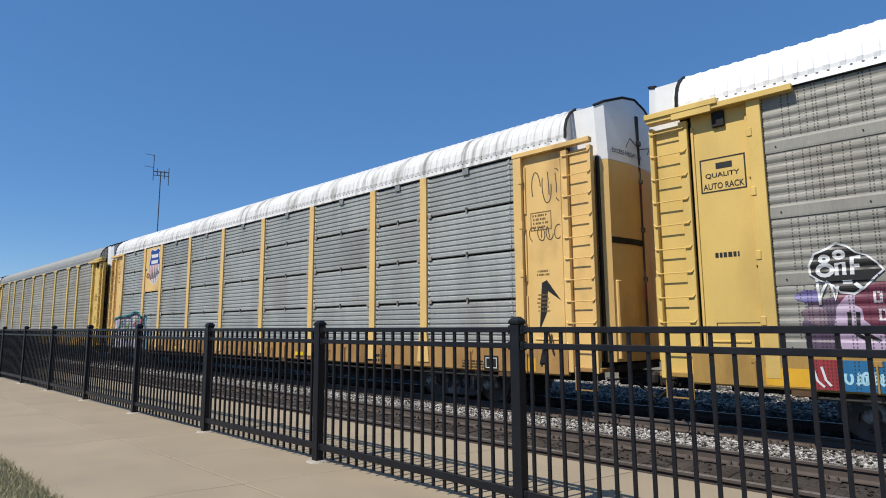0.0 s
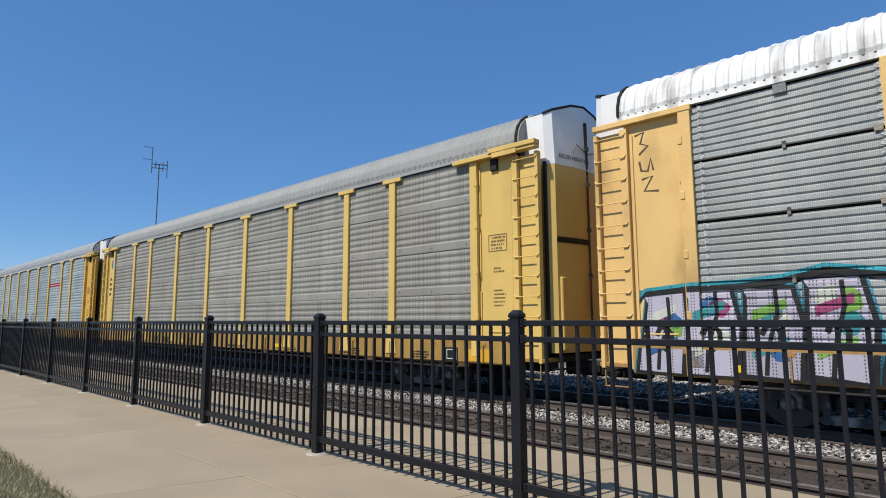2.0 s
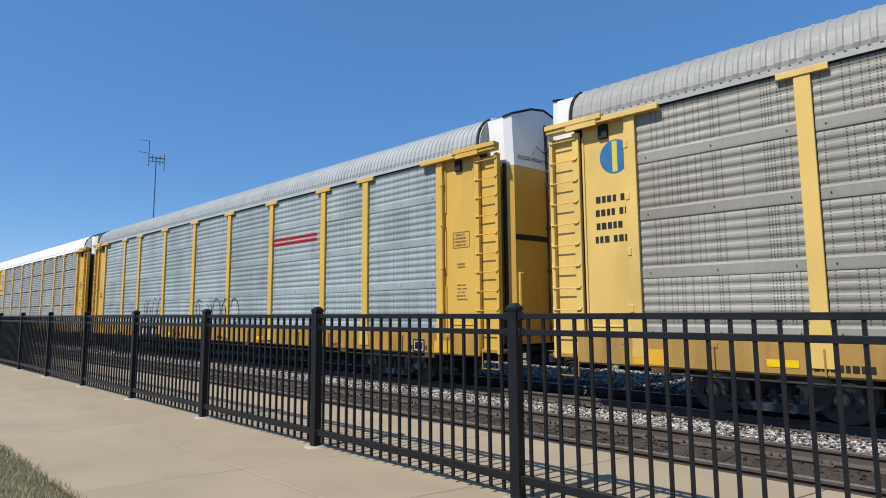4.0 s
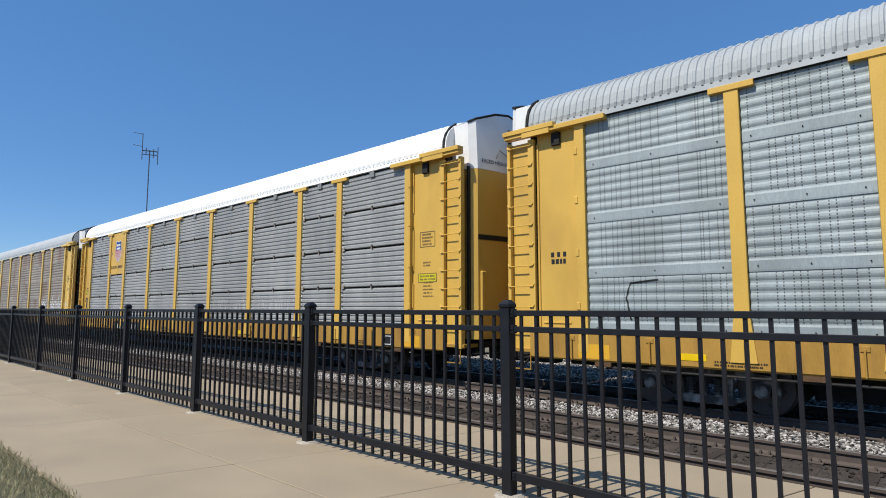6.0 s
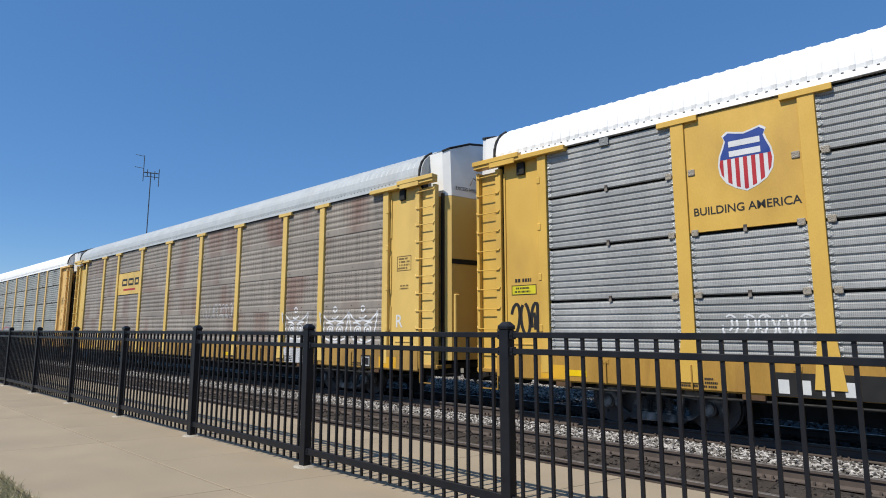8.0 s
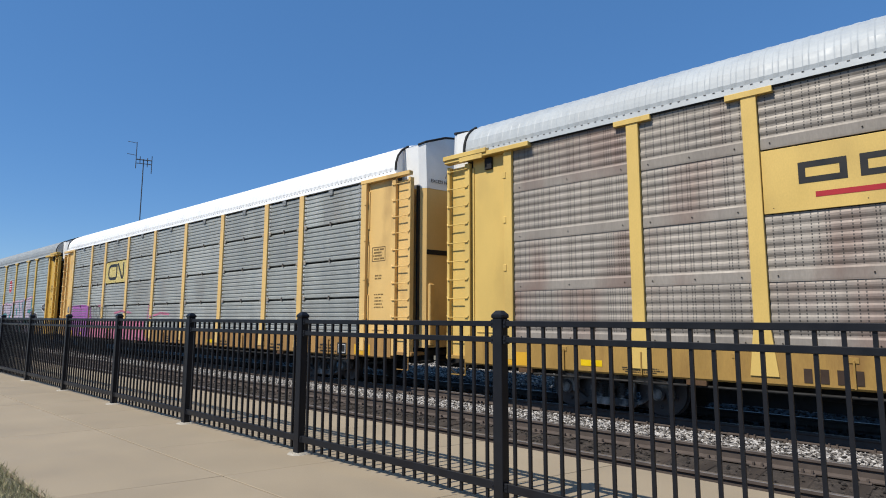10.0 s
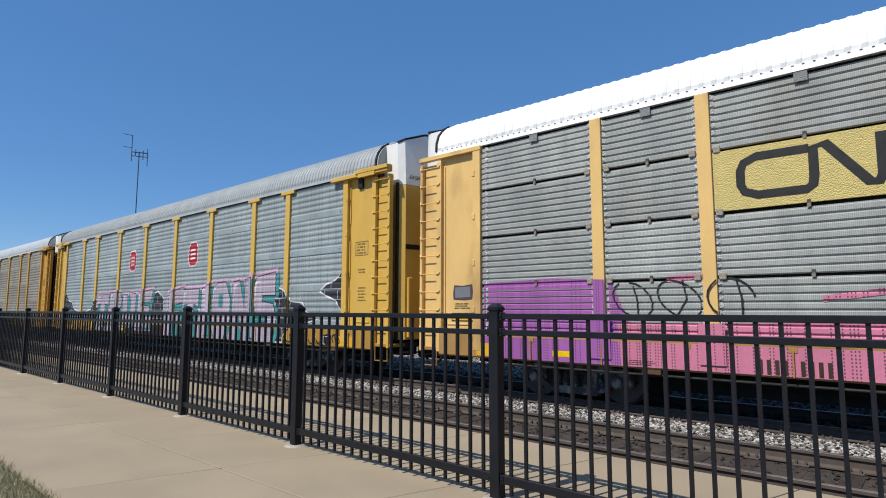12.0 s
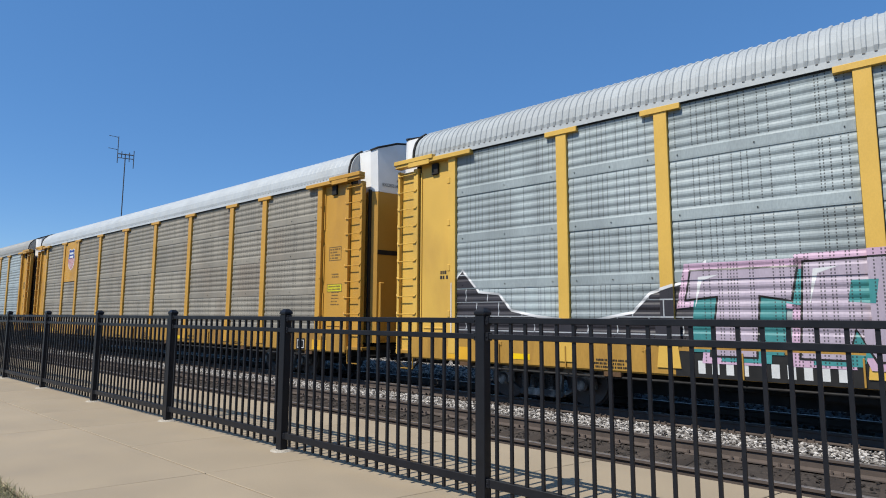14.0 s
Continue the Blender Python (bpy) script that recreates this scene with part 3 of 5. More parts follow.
def side_frame_mesh():
    """A cast side frame: bowed top chord, raked struts, spring seat, pedestal jaws."""
    bm = bmesh.new()
    plate_of(bm, [(-1.16, 0.10), (-1.05, 0.20), (-0.45, 0.27), (0.45, 0.27), (1.05, 0.20), (1.16, 0.10), (0.95, 0.06), (0.42, 0.14), (-0.42, 0.14), (-0.95, 0.06)], 0.0, 0.12)
    plate_of(bm, [(-0.46, -0.30), (0.46, -0.30), (0.52, -0.22), (0.40, -0.17), (-0.40, -0.17), (-0.52, -0.22)], 0.0, 0.12)
    for s in (-1, 1):
        plate_of(bm, [(s * 0.36, 0.16), (s * 0.46, 0.16), (s * 0.44, -0.20), (s * 0.34, -0.20)][::s], 0.012, 0.108)
        plate_of(bm, [(s * 0.98, 0.10), (s * 1.10, 0.12), (s * 0.56, -0.24), (s * 0.44, -0.24)][::s], 0.012, 0.108)
        plate_of(bm, [(s * 0.70, 0.12), (s * 1.12, 0.12), (s * 1.14, -0.10), (s * 1.04, -0.14), (s * 1.02, 0.0), (s * 0.78, 0.0), (s * 0.74, -0.10), (s * 0.68, -0.08)][::s], -0.02, 0.13)
    return mesh_of("truck_frame", bm, GREY_CAST)


def bearing_mesh():
    bm = bmesh.new()
    for r, y, d in ((0.125, 0.05, 0.16), (0.095, -0.05, 0.05)):
        bmesh.ops.create_cone(bm, cap_ends=True, segments=16, radius1=r, radius2=r, depth=d, matrix=Matrix.Translation((0, y, 0)) @ pose(0, 0, 0, 90, 0, 0))
    for k in range(3):
        a = k * 2.094 + 0.5
        rod(bm, (0.055 * math.cos(a), -0.09, 0.055 * math.sin(a)), (0.055 * math.cos(a), -0.07, 0.055 * math.sin(a)), 0.018, 6)
    return mesh_of("bearing_cap", bm, GREY_CAST)


def spring_mesh():
    bm = bmesh.new()
    for i in range(7):
        bmesh.ops.create_cone(bm, cap_ends=True, segments=10, radius1=0.07, radius2=0.07, depth=0.022, matrix=Matrix.Translation((0, 0, i * 0.043)))
    rod(bm, (0, 0, 0), (0, 0, 0.27), 0.04)
    return mesh_of("coil_spring", bm, GREY_CAST)


def truck_set(car, xc):
    """A four-wheel truck: cast side frames with springs and bearing caps, two wheelsets."""
    zc = RAIL_Z + 0.42
    for y, side in ((WIDTH - 0.46, -1), (0.34, 1)):
        frame_ = part("truck_frame", TRUCK_FRAME, None, car, "dusty cast truck side frame, brightened for bounced light")
        frame_.location = (xc, y, zc)
        for dx in (-0.21, 0.0, 0.21):
            part("coil_spring", SPRING, None, frame_).location = (dx, 0.06, -0.165)
        for s in (-1, 1):
            part("bearing_cap", BEARING, None, frame_).location = (s * 0.88, 0.0, -0.02)
    bm = bmesh.new()
    box(bm, -0.18, 0.18, 0.02, WIDTH - 0.70, 0.05, 0.25)
    part("bolster", bm, BLACK_STEEL, frame_)
    for s in (-1, 1):
        w = part("wheelset", WHEELSET, None, car)
        w.location = (xc + s * 0.88, WIDTH / 2 - 0.05, zc)
        car_wheels.setdefault(car.name, []).append(w)


def wheelset_mesh():
    bm = bmesh.new()
    for s in (-1, 1):
        for r, y, d in ((0.42, 0.80, 0.10), (0.447, 0.735, 0.03), (0.16, 0.87, 0.06)):
            bmesh.ops.create_cone(bm, cap_ends=True, segments=28, radius1=r, radius2=r, depth=d, matrix=Matrix.Translation((0, s * y, 0)) @ pose(0, 0, 0, 90, 0, 0))
        for k in range(5):
            a = k * 2 * math.pi / 5
            bmesh.ops.create_icosphere(bm, subdivisions=1, radius=0.035, matrix=Matrix.Translation((0.27 * math.cos(a), s * 0.85, 0.27 * math.sin(a))))
    rod(bm, (0, -1.0, 0), (0, 1.0, 0), 0.08, 12)
    return mesh_of("wheelset", bm, WHEEL_STEEL)


SILLS = {k: shade("stained_sill_paint", c, 0.6, 0, 0.12, 2.5, 50, 0.003, (0.20, 0.09, 0.03), 0.75, 1.4, (1, 1, 0.3)) for k, c in
         dict(tan=(0.45, 0.25, 0.08), pale=(0.44, 0.26, 0.065), gold=(0.47, 0.26, 0.045), orange=(0.42, 0.23, 0.04)).items()}
WHEELSET = wheelset_mesh()
TRUCK_FRAME, BEARING, SPRING = side_frame_mesh(), bearing_mesh(), spring_mesh()
car_wheels = {}


def small_box(name, w, h, y0, y1, material, bevel=0.0):
    bm = bmesh.new()
    box(bm, -w / 2, w / 2, y0, y1, -h / 2, h / 2, bevel)
    return mesh_of(name, bm, material)


JOINT_CLIP = small_box("joint_clip", 0.05, 0.11, -0.02, 0.01, GREY_CAST)
ROOF_CLIP = small_box("roof_clip", 0.18, 0.17, -0.035, 0.0, shade("grey_clip_steel", (0.28, 0.29, 0.29), 0.6, 0.1))
POST_BRACKET = small_box("post_bracket", 0.11, 0.11, -0.03, 0.0, shade("dull_bracket_steel", (0.42, 0.37, 0.30), 0.7, 0.2), 0.01)
def gusset_mesh(material):
    bm = bmesh.new()
    box(bm, -0.012, 0.012, -0.085, -0.04, SILL_LOW + 0.02, SILL_TOP - 0.10, 0.003)
    box(bm, -0.06, 0.06, -0.062, -0.045, SILL_TOP - 0.14, SILL_TOP - 0.06, 0.004)
    return mesh_of("sill_gusset", bm, material)


def jack_pad_mesh():
    bm = bmesh.new()
    box(bm, -0.16, 0.16, -0.03, 0.10, SILL_LOW - 0.09, SILL_LOW + 0.01, 0.01)
    return mesh_of("jacking_pad", bm, shade("rust_brown_steel", (0.12, 0.065, 0.03), 0.85, 0, 0.3, 6, 50, 0.003))


JACK_PAD = jack_pad_mesh()
RIVET = shade("dull_rivet_steel", (0.16, 0.15, 0.14), 0.7)
cache = {}


def cached(key, build):
    if key not in cache:
        cache[key] = build()
    return cache[key]


def autorack(st):
    car = thing("autorack_car", st["label"], "railway car", "autorack cars of the train")
    yel, pan, roof = YELLOWS[st["yellow"]], PANELS[st["panel"]], ROOFS[st["roof"]]
    kind = "slotted" if st["panel"] in ("steel", "clean") else "lipped"
    part("roof", cached(("roof", st["roof"]), lambda: roof_mesh(roof, dict(white=0.012, grey=0.012, cream=0.006, worn=0.016, silver=0.018)[st["roof"]], 0.14 if st["roof"] == "silver" else 0.2)), None, car, "corrugated arched roof")
    strip("roof_edge", [(-0.045, 4.885), (-0.03, 4.99), (0.05, 4.99), (0.05, 4.885)], -LENGTH + 0.5, -0.5, roof, car)
    strip("roof_edge", [(WIDTH - 0.05, 4.885), (WIDTH - 0.05, 4.99), (WIDTH + 0.03, 4.99), (WIDTH + 0.045, 4.885)], -LENGTH + 0.5, -0.5, roof, car)
    bm = bmesh.new()
    x = -LENGTH + 0.7
    while x < -0.6:
        box(bm, x, x + 0.035, -0.041, -0.03, 4.976, 4.988)
        x += 0.14
    tagged(part("rivets", bm, RIVET, car), kind="stuff")
    # solid box in the hollow body, coloured dark for the shade inside
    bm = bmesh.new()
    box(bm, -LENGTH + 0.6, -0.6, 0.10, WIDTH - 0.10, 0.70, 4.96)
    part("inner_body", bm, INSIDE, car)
    bm = bmesh.new()
    box(bm, -LENGTH + 1.5, -1.5, WIDTH - 0.1, WIDTH - 0.02, 0.86, 4.88)
    part("far_side", bm, pan, car)
    xs = [-LENGTH + 0.62, -13.4, -0.62]
    for a, b in zip(xs, xs[1:]):
        strip("side_sill", [(-0.03, SILL_LOW), (-0.05, SILL_LOW + 0.03), (-0.05, SILL_LOW + 0.5), (-0.02, SILL_TOP - 0.02), (0.05, SILL_TOP - 0.02), (0.05, SILL_LOW)], a, b, SILLS[st["yellow"]], car, "stained yellow side sill")
    strip("side_sill", [(WIDTH - 0.05, SILL_LOW), (WIDTH - 0.05, SILL_TOP), (WIDTH, SILL_TOP), (WIDTH, SILL_LOW)], xs[0], xs[-1], yel, car)
    bm = bmesh.new()
    box(bm, -LENGTH + 0.8, -0.8, 0.05, WIDTH - 0.05, 0.50, 0.69)
    box(bm, -LENGTH + 5.2, -5.2, 1.05, 1.85, -0.12, 0.5)
    box(bm, -LENGTH + 0.8, -0.8, 1.2, 1.7, 0.15, 0.5)
    for x in (-8.5, -11.0, -15.0, -18.0):
        box(bm, x - 0.5, x + 0.3, 0.5, 1.0, 0.05, 0.42, 0.04)
    rod(bm, (-20, 0.75, 0.12), (-6, 0.75, 0.12), 0.03)
    part("underframe", bm, BLACK_STEEL, car, "black underframe with brake gear")
    # fittings along the sill: gussets, tie-down pockets, a pipe and its hangers
    for i in range(17):
        x = -1.55 - i * (LENGTH - 3.1) / 16
        part("sill_gusset", cached(("gusset", st["yellow"]), lambda: gusset_mesh(SILLS[st["yellow"]])), None, car).location = (x, 0, 0)
    for x in (-2.15, -5.4, -10.6, -16.3, -21.5, -24.75):
        part("jacking_pad", JACK_PAD, None, car).location = (x, 0, 0)
    bm = bmesh.new()
    rod(bm, (-LENGTH + 2.2, 0.02, 0.25), (-2.2, 0.02, 0.25), 0.022)
    part("brake_pipe", bm, BLACK_STEEL, car, "black brake pipe under the sill")
    # black strips put the shade of the eave and sill gaps into colour
    if kind == "lipped":
        strip("eave_gap", [(-0.024, 4.862), (-0.024, 4.888), (0.0, 4.888), (0.0, 4.862)], -LENGTH + 1.8, -1.8, BLACK_STEEL, car, "black strip for the shade in the gap under the eave")
    strip("sheet_gap", [(-0.012, 0.842), (-0.012, 0.875), (0.05, 0.875), (0.05, 0.842)], -LENGTH + 1.8, -1.8, BLACK_STEEL, car, "black strip for the shade in the gap between sheets and sill")
    # side sheets
    for i, (a, b) in enumerate(zip(BAYS, BAYS[1:])):
        a = a - 0.1175 if i == 0 else a
        b = b + 0.1175 if i == len(BAYS) - 2 else b
        w = b - a - 0.235
        for j, (z0, z1) in enumerate(ROWS):
            if st.get("sign_bay") == i and j in st["sign_rows"]:
                continue
            z1 = z1 - 0.018 if kind == "slotted" else z0 + 1.02
            me = cached(("panel", st["panel"], round(w, 2), j), lambda: panel_mesh(kind, w, z1 - z0, pan))
            o = part("side_panel", me, None, car)
            o.location = (-b + 0.1175, random.uniform(0.0, 0.006), z0)
            o.rotation_euler = (0, 0, random.uniform(-0.0006, 0.0006))
    # posts
    caps = st["cap"]
    for i, x in enumerate(BAYS[1:-1]):
        bm = bmesh.new()
        box(bm, -0.11, 0.11, -0.055, 0.06, 0.50, 4.88, 0.006)
        vs = box(bm, -0.11, 0.11, -0.07, 0.0, 0.48, 1.25)
        for v in vs:
            if v.co.z < 0.9:
                v.co.x *= 1.75
        if caps:
            box(bm, -0.34, 0.34, -0.075, 0.02, 4.78, 4.88, 0.006)
        o = part("side_post", cached(("post", st["yellow"], bool(caps)), lambda: mesh_of("side_post", bm, yel)), None, car, "yellow side post")
        o.location = (-x, 0, 0)
    if kind == "slotted":
        # clips at the joints, brackets and bare edges beside the posts
        for i, (a, b) in enumerate(zip(BAYS, BAYS[1:])):
            for j, (z0, z1) in enumerate(ROWS[1:]):
                if not (st["sign_bay"] == i and j + 1 in st["sign_rows"] and j + 1 == 3):
                    part("joint_clip", JOINT_CLIP, None, car).location = (-(a + b) / 2, 0, z0)
            if not (st["sign_bay"] == i and 3 in st["sign_rows"]):
                part("roof_clip", ROOF_CLIP, None, car).location = (-(a + b) / 2, 0, 4.81)
        for x in BAYS[1:-1]:
            for z0, z1 in ROWS[1:]:
                for s in (-1, 1):
                    part("post_bracket", POST_BRACKET, None, car).location = (-x + s * 0.19, 0, z0)
        bm = bmesh.new()
        for x in BAYS:
            for s in (-1, 1):
                if (x == BAYS[0] and s > 0) or (x == BAYS[-1] and s < 0):
                    continue
                for z0, z1 in ROWS:
                    h, n = z1 - z0, 8
                    for k in range(n):
                        zz = z0 + h * (k + 0.5) / n
                        xa, xb = -x + s * 0.115, -x + s * 0.185
                        bm.faces.new([bm.verts.new(c) for c in ((xa, -0.012, zz - 0.05), (xb, 0.0, zz - 0.03), (xb, 0.0, zz + 0.03), (xa, -0.012, zz + 0.05))])
        tagged(part("edge_flashing", bm, shade("bare_galvanised_edge", (0.55, 0.56, 0.55), 0.4, 0.3), car), kind="stuff")
    else:
        bm = bmesh.new()
        for a, b in zip(BAYS, BAYS[1:]):
            for z0, z1 in ROWS:
                for k in range(3):
                    x = -a - 0.25 - (b - a - 0.5) * k / 2
                    bmesh.ops.create_icosphere(bm, subdivisions=1, radius=0.012, matrix=Matrix.Translation((x, -0.006, z0 + 0.09)))
        tagged(part("sheet_bolts", bm, BLACK_STEEL, car), kind="stuff")
    end_set(car, st, False)
    end_set(car, st, True)
    for xc in (-3.75, -LENGTH + 3.75):
        truck_set(car, xc)
    return car


STYLES = [
    dict(yellow="pale", panel="grey", roof="white", cap=True, label="weathered grey autorack car with pale yellow ends and graffiti"),
    dict(yellow="tan", panel="steel", roof="worn", cap=False, lever=True, sign_bay=7, sign_rows=(2, 3), label="slotted galvanised autorack car with tan posts and a shield sign"),
    dict(yellow="pale", panel="grey", roof="grey", cap=True, label="weathered grey autorack car with yellow capped posts"),
    dict(yellow="gold", panel="silver", roof="silver", cap=True, label="bluish silver autorack car with black tags and yellow posts"),
    dict(yellow="gold", panel="clean", roof="white", cap=True, sign_bay=7, sign_rows=(2, 3), label="galvanised autorack car with golden ends and white roof"),
    dict(yellow="pale", panel="rusty", roof="cream", cap=True, sign_bay=6, sign_rows=(2,), label="rust-stained grey autorack car with white crown graffiti"),
    dict(yellow="tan", panel="steel", roof="white", cap=False, sign_bay=6, sign_rows=(2,), label="slotted galvanised autorack car with magenta paint along its foot"),
    dict(yellow="gold", panel="silver", roof="silver", cap=True, label="bluish silver autorack car with large lilac letter graffiti"),
    dict(yellow="orange", panel="dusty", roof="cream", cap=True, sign_bay=7, sign_rows=(2, 3), label="dusty grey autorack car with orange yellow ends"),
    dict(yellow="orange", panel="silver", roof="grey", cap=True, label="bluish grey autorack car with orange yellow ends"),
]
FADED_RED = shade("faded_red_paint", (0.40, 0.03, 0.025), 0.5)
CARS = [autorack(st) for st in STYLES]


# ---------------------------------------------------------------- signs, lettering and sprayed paint
def surface_y(z, kind):
    """How far out the side sheets lie at height z."""
    for z0, z1 in ROWS:
        h = (z1 - z0) if kind == "slotted" else 1.02
        if z <= z0 + h or (z0, z1) == ROWS[-1]:
            pr = rib_profile(kind, h)
            d = min(max(z - z0, 0), h)
            for (a, ya), (b, yb) in zip(pr, pr[1:]):
                if a <= d <= b:
                    return ya + (yb - ya) * (d - a) / max(b - a, 1e-6)
            return pr[-1][1]
    return 0.0


def breaks(kind):
    out = []
    for z0, z1 in ROWS:
        out += [z0 + d for d, _ in rib_profile(kind, (z1 - z0) if kind == "slotted" else 1.02)]
    return out


def cut(bm, co, no, clear=False):
    bmesh.ops.bisect_plane(bm, geom=[*bm.verts, *bm.edges, *bm.faces], plane_co=co, plane_no=no, clear_outer=clear)


def clipped(bm, x0, x1, z0, z1):
    cut(bm, (x1, 0, 0), (1, 0, 0), True), cut(bm, (x0, 0, 0), (-1, 0, 0), True)
    cut(bm, (0, 0, z1), (0, 0, 1), True), cut(bm, (0, 0, z0), (0, 0, -1), True)
    return bm


def merged(a, b):
    me = bpy.data.meshes.new("piece")
    b.to_mesh(me)
    b.free()
    a.from_mesh(me)
    bpy.data.meshes.remove(me)


def sprayed(name, car, make, material, layer=0, label=""):
    """Paint laid on the side of a car: it follows the ribs, and passes over posts, sill and corner sheets."""
    st = STYLES[CARS.index(car)]
    kind = "slotted" if st["panel"] in ("steel", "clean") else "lipped"
    out, first = bmesh.new(), make()
    xs, zs = [v.co.x for v in first.verts], [v.co.z for v in first.verts]
    x0, x1, z0, z1 = min(xs), max(xs), min(zs), max(zs)
    first.free()
    up = 0.003 + 0.0025 * layer
    a, b = max(x0, -BAYS[-1]), min(x1, -BAYS[0])
    if a < b and z1 > 0.87:
        bm = clipped(make(), a, b, max(z0, 0.87), z1)
        for z in breaks(kind):
            if z0 < z < z1:
                cut(bm, (0, 0, z), (0, 0, 1))
        for v in bm.verts:
            v.co.y = surface_y(v.co.z, kind) - up
        merged(out, bm)
        for p in BAYS[1:-1]:
            if x0 < -p + 0.11 and x1 > -p - 0.11:
                bm = clipped(make(), -p - 0.11, -p + 0.11, max(z0, 0.87), z1)
                for v in bm.verts:
                    v.co.y = -0.071 - up
                merged(out, bm)
                if z0 < 1.25:
                    bm = clipped(make(), -p - 0.2, -p + 0.2, max(z0, 0.48), min(z1, 1.25))
                    for v in bm.verts:
                        v.co.y = -0.0735 - up
                    merged(out, bm)
    if z0 < 0.87:
        bm = clipped(make(), max(x0, -LENGTH + 0.62), min(x1, -0.62), max(z0, SILL_LOW + 0.03), min(z1, 0.80))
        for v in bm.verts:
            v.co.y = -0.05 - up
        merged(out, bm)
    for lo, hi, y in ((0.72, 1.60, SHEET_Y), (1.60, 1.80, -0.058), (LENGTH - 1.80, LENGTH - 1.60, -0.058), (LENGTH - 1.60, LENGTH - 0.72, SHEET_Y)):
        if x0 < -lo and x1 > -hi and z1 > 0.77:
            bm = clipped(make(), max(x0, -hi), min(x1, -lo), max(z0, 0.77), z1)
            for v in bm.verts:
                v.co.y = y - up
            merged(out, bm)
    return part(name, out, material, car, label)


def flat(name, car, make, material, y, label="", parent=None):
    bm = make()
    if y > -0.01:
        y += SHEET_Y
    for v in bm.verts:
        v.co.y = y
    return tagged(part(name, bm, material, parent or car, label), kind="stuff" if name in ("stencil_lines", "sill_lettering", "stencil_words", "slogan") else "")


def plate(d0, d1, z0, z1):
    """A rectangle from d0 to d1 metres behind the car's front."""
    def make():
        bm = bmesh.new()
        bm.faces.new([bm.verts.new(c) for c in ((-d0, 0, z0), (-d1, 0, z0), (-d1, 0, z1), (-d0, 0, z1))])
        return bm
    return make


def outline(d0, d1, z0, z1, w=0.02):
    def make():
        bm = bmesh.new()
        for a in (plate(d0, d1, z0, z0 + w), plate(d0, d1, z1 - w, z1), plate(d0, d0 + (w if d1 > d0 else -w), z0 + w, z1 - w), plate(d1 - (w if d1 > d0 else -w), d1, z0 + w, z1 - w)):
            merged(bm, a())
        return bm
    return make


def bars(d0, d1, z0, z1, rows, seed=1, fill=0.55):
    """Rows of short uneven strokes for lettering too small to read; d0 > d1."""
    def make():
        rnd = random.Random(seed)
        bm = bmesh.new()
        h = (z1 - z0) / rows
        for r in range(rows):
            d, end = d0 - rnd.uniform(0, 0.12) * (d0 - d1), d1 + rnd.uniform(0, 0.25) * (d0 - d1)
            zz = z1 - (r + 1) * h + h * (1 - fill) / 2
            while d > end:
                w = min(h * fill * rnd.uniform(0.5, 0.8), d - end + 0.004)
                merged(bm, plate(d - w, d, zz, zz + h * fill)())
                d -= w + h * fill * rnd.choice((0.22, 0.22, 0.25, 0.7))
        return bm
    return make


def lettering(text, d0, d1, z0, z1, bold=0.0, dx=0.0, dz=0.0, shear=0.0):
    """Letters in the built-in font, fitted between d0 and d1 (d0 > d1) and z0 and z1."""
    def flat_mesh(offset):
        key = ("letters", text, offset, shear)
        if key in cache:
            return cache[key]
        cu = bpy.data.curves.new("letters", "FONT")
        cu.body, cu.offset, cu.shear, cu.resolution_u = text, offset, shear, 3
        ob = new("letters", cu)
        bpy.context.view_layer.update()
        me = bpy.data.meshes.new_from_object(ob.evaluated_get(bpy.context.evaluated_depsgraph_get()))
        bpy.data.objects.remove(ob)
        bpy.data.curves.remove(cu)
        cache[key] = me
        return me

    def make():
        plain = flat_mesh(0.0)
        co = np.array([v.co[:2] for v in plain.vertices])
        lo, hi = co.min(0), co.max(0)
        me = plain if not bold else flat_mesh(bold)
        bm = bmesh.new()
        bm.from_mesh(me)
        for v in bm.verts:
            v.co = Vector((-d0 + dx + (v.co.x - lo[0]) / (hi[0] - lo[0]) * (d0 - d1), 0, z0 + dz + (v.co.y - lo[1]) / (hi[1] - lo[1]) * (z1 - z0)))
        return bm
    return make


def ribbons(strokes, w):
    """Painted strokes of width w; each stroke is a row of (d, z)."""
    def make():
        bm = bmesh.new()
        for pts in strokes:
            ps = [Vector((-d, 0, z)) for d, z in pts]
            rows = []
            for i, p in enumerate(ps):
                t = (ps[min(i + 1, len(ps) - 1)] - ps[max(i - 1, 0)]).normalized()
                nrm = Vector((-t.z, 0, t.x)) * w / 2
                rows.append((bm.verts.new(p - nrm), bm.verts.new(p + nrm)))
            for a, b in zip(rows, rows[1:]):
                bm.faces.new((a[0], b[0], b[1], a[1]))
        return bm
    return make


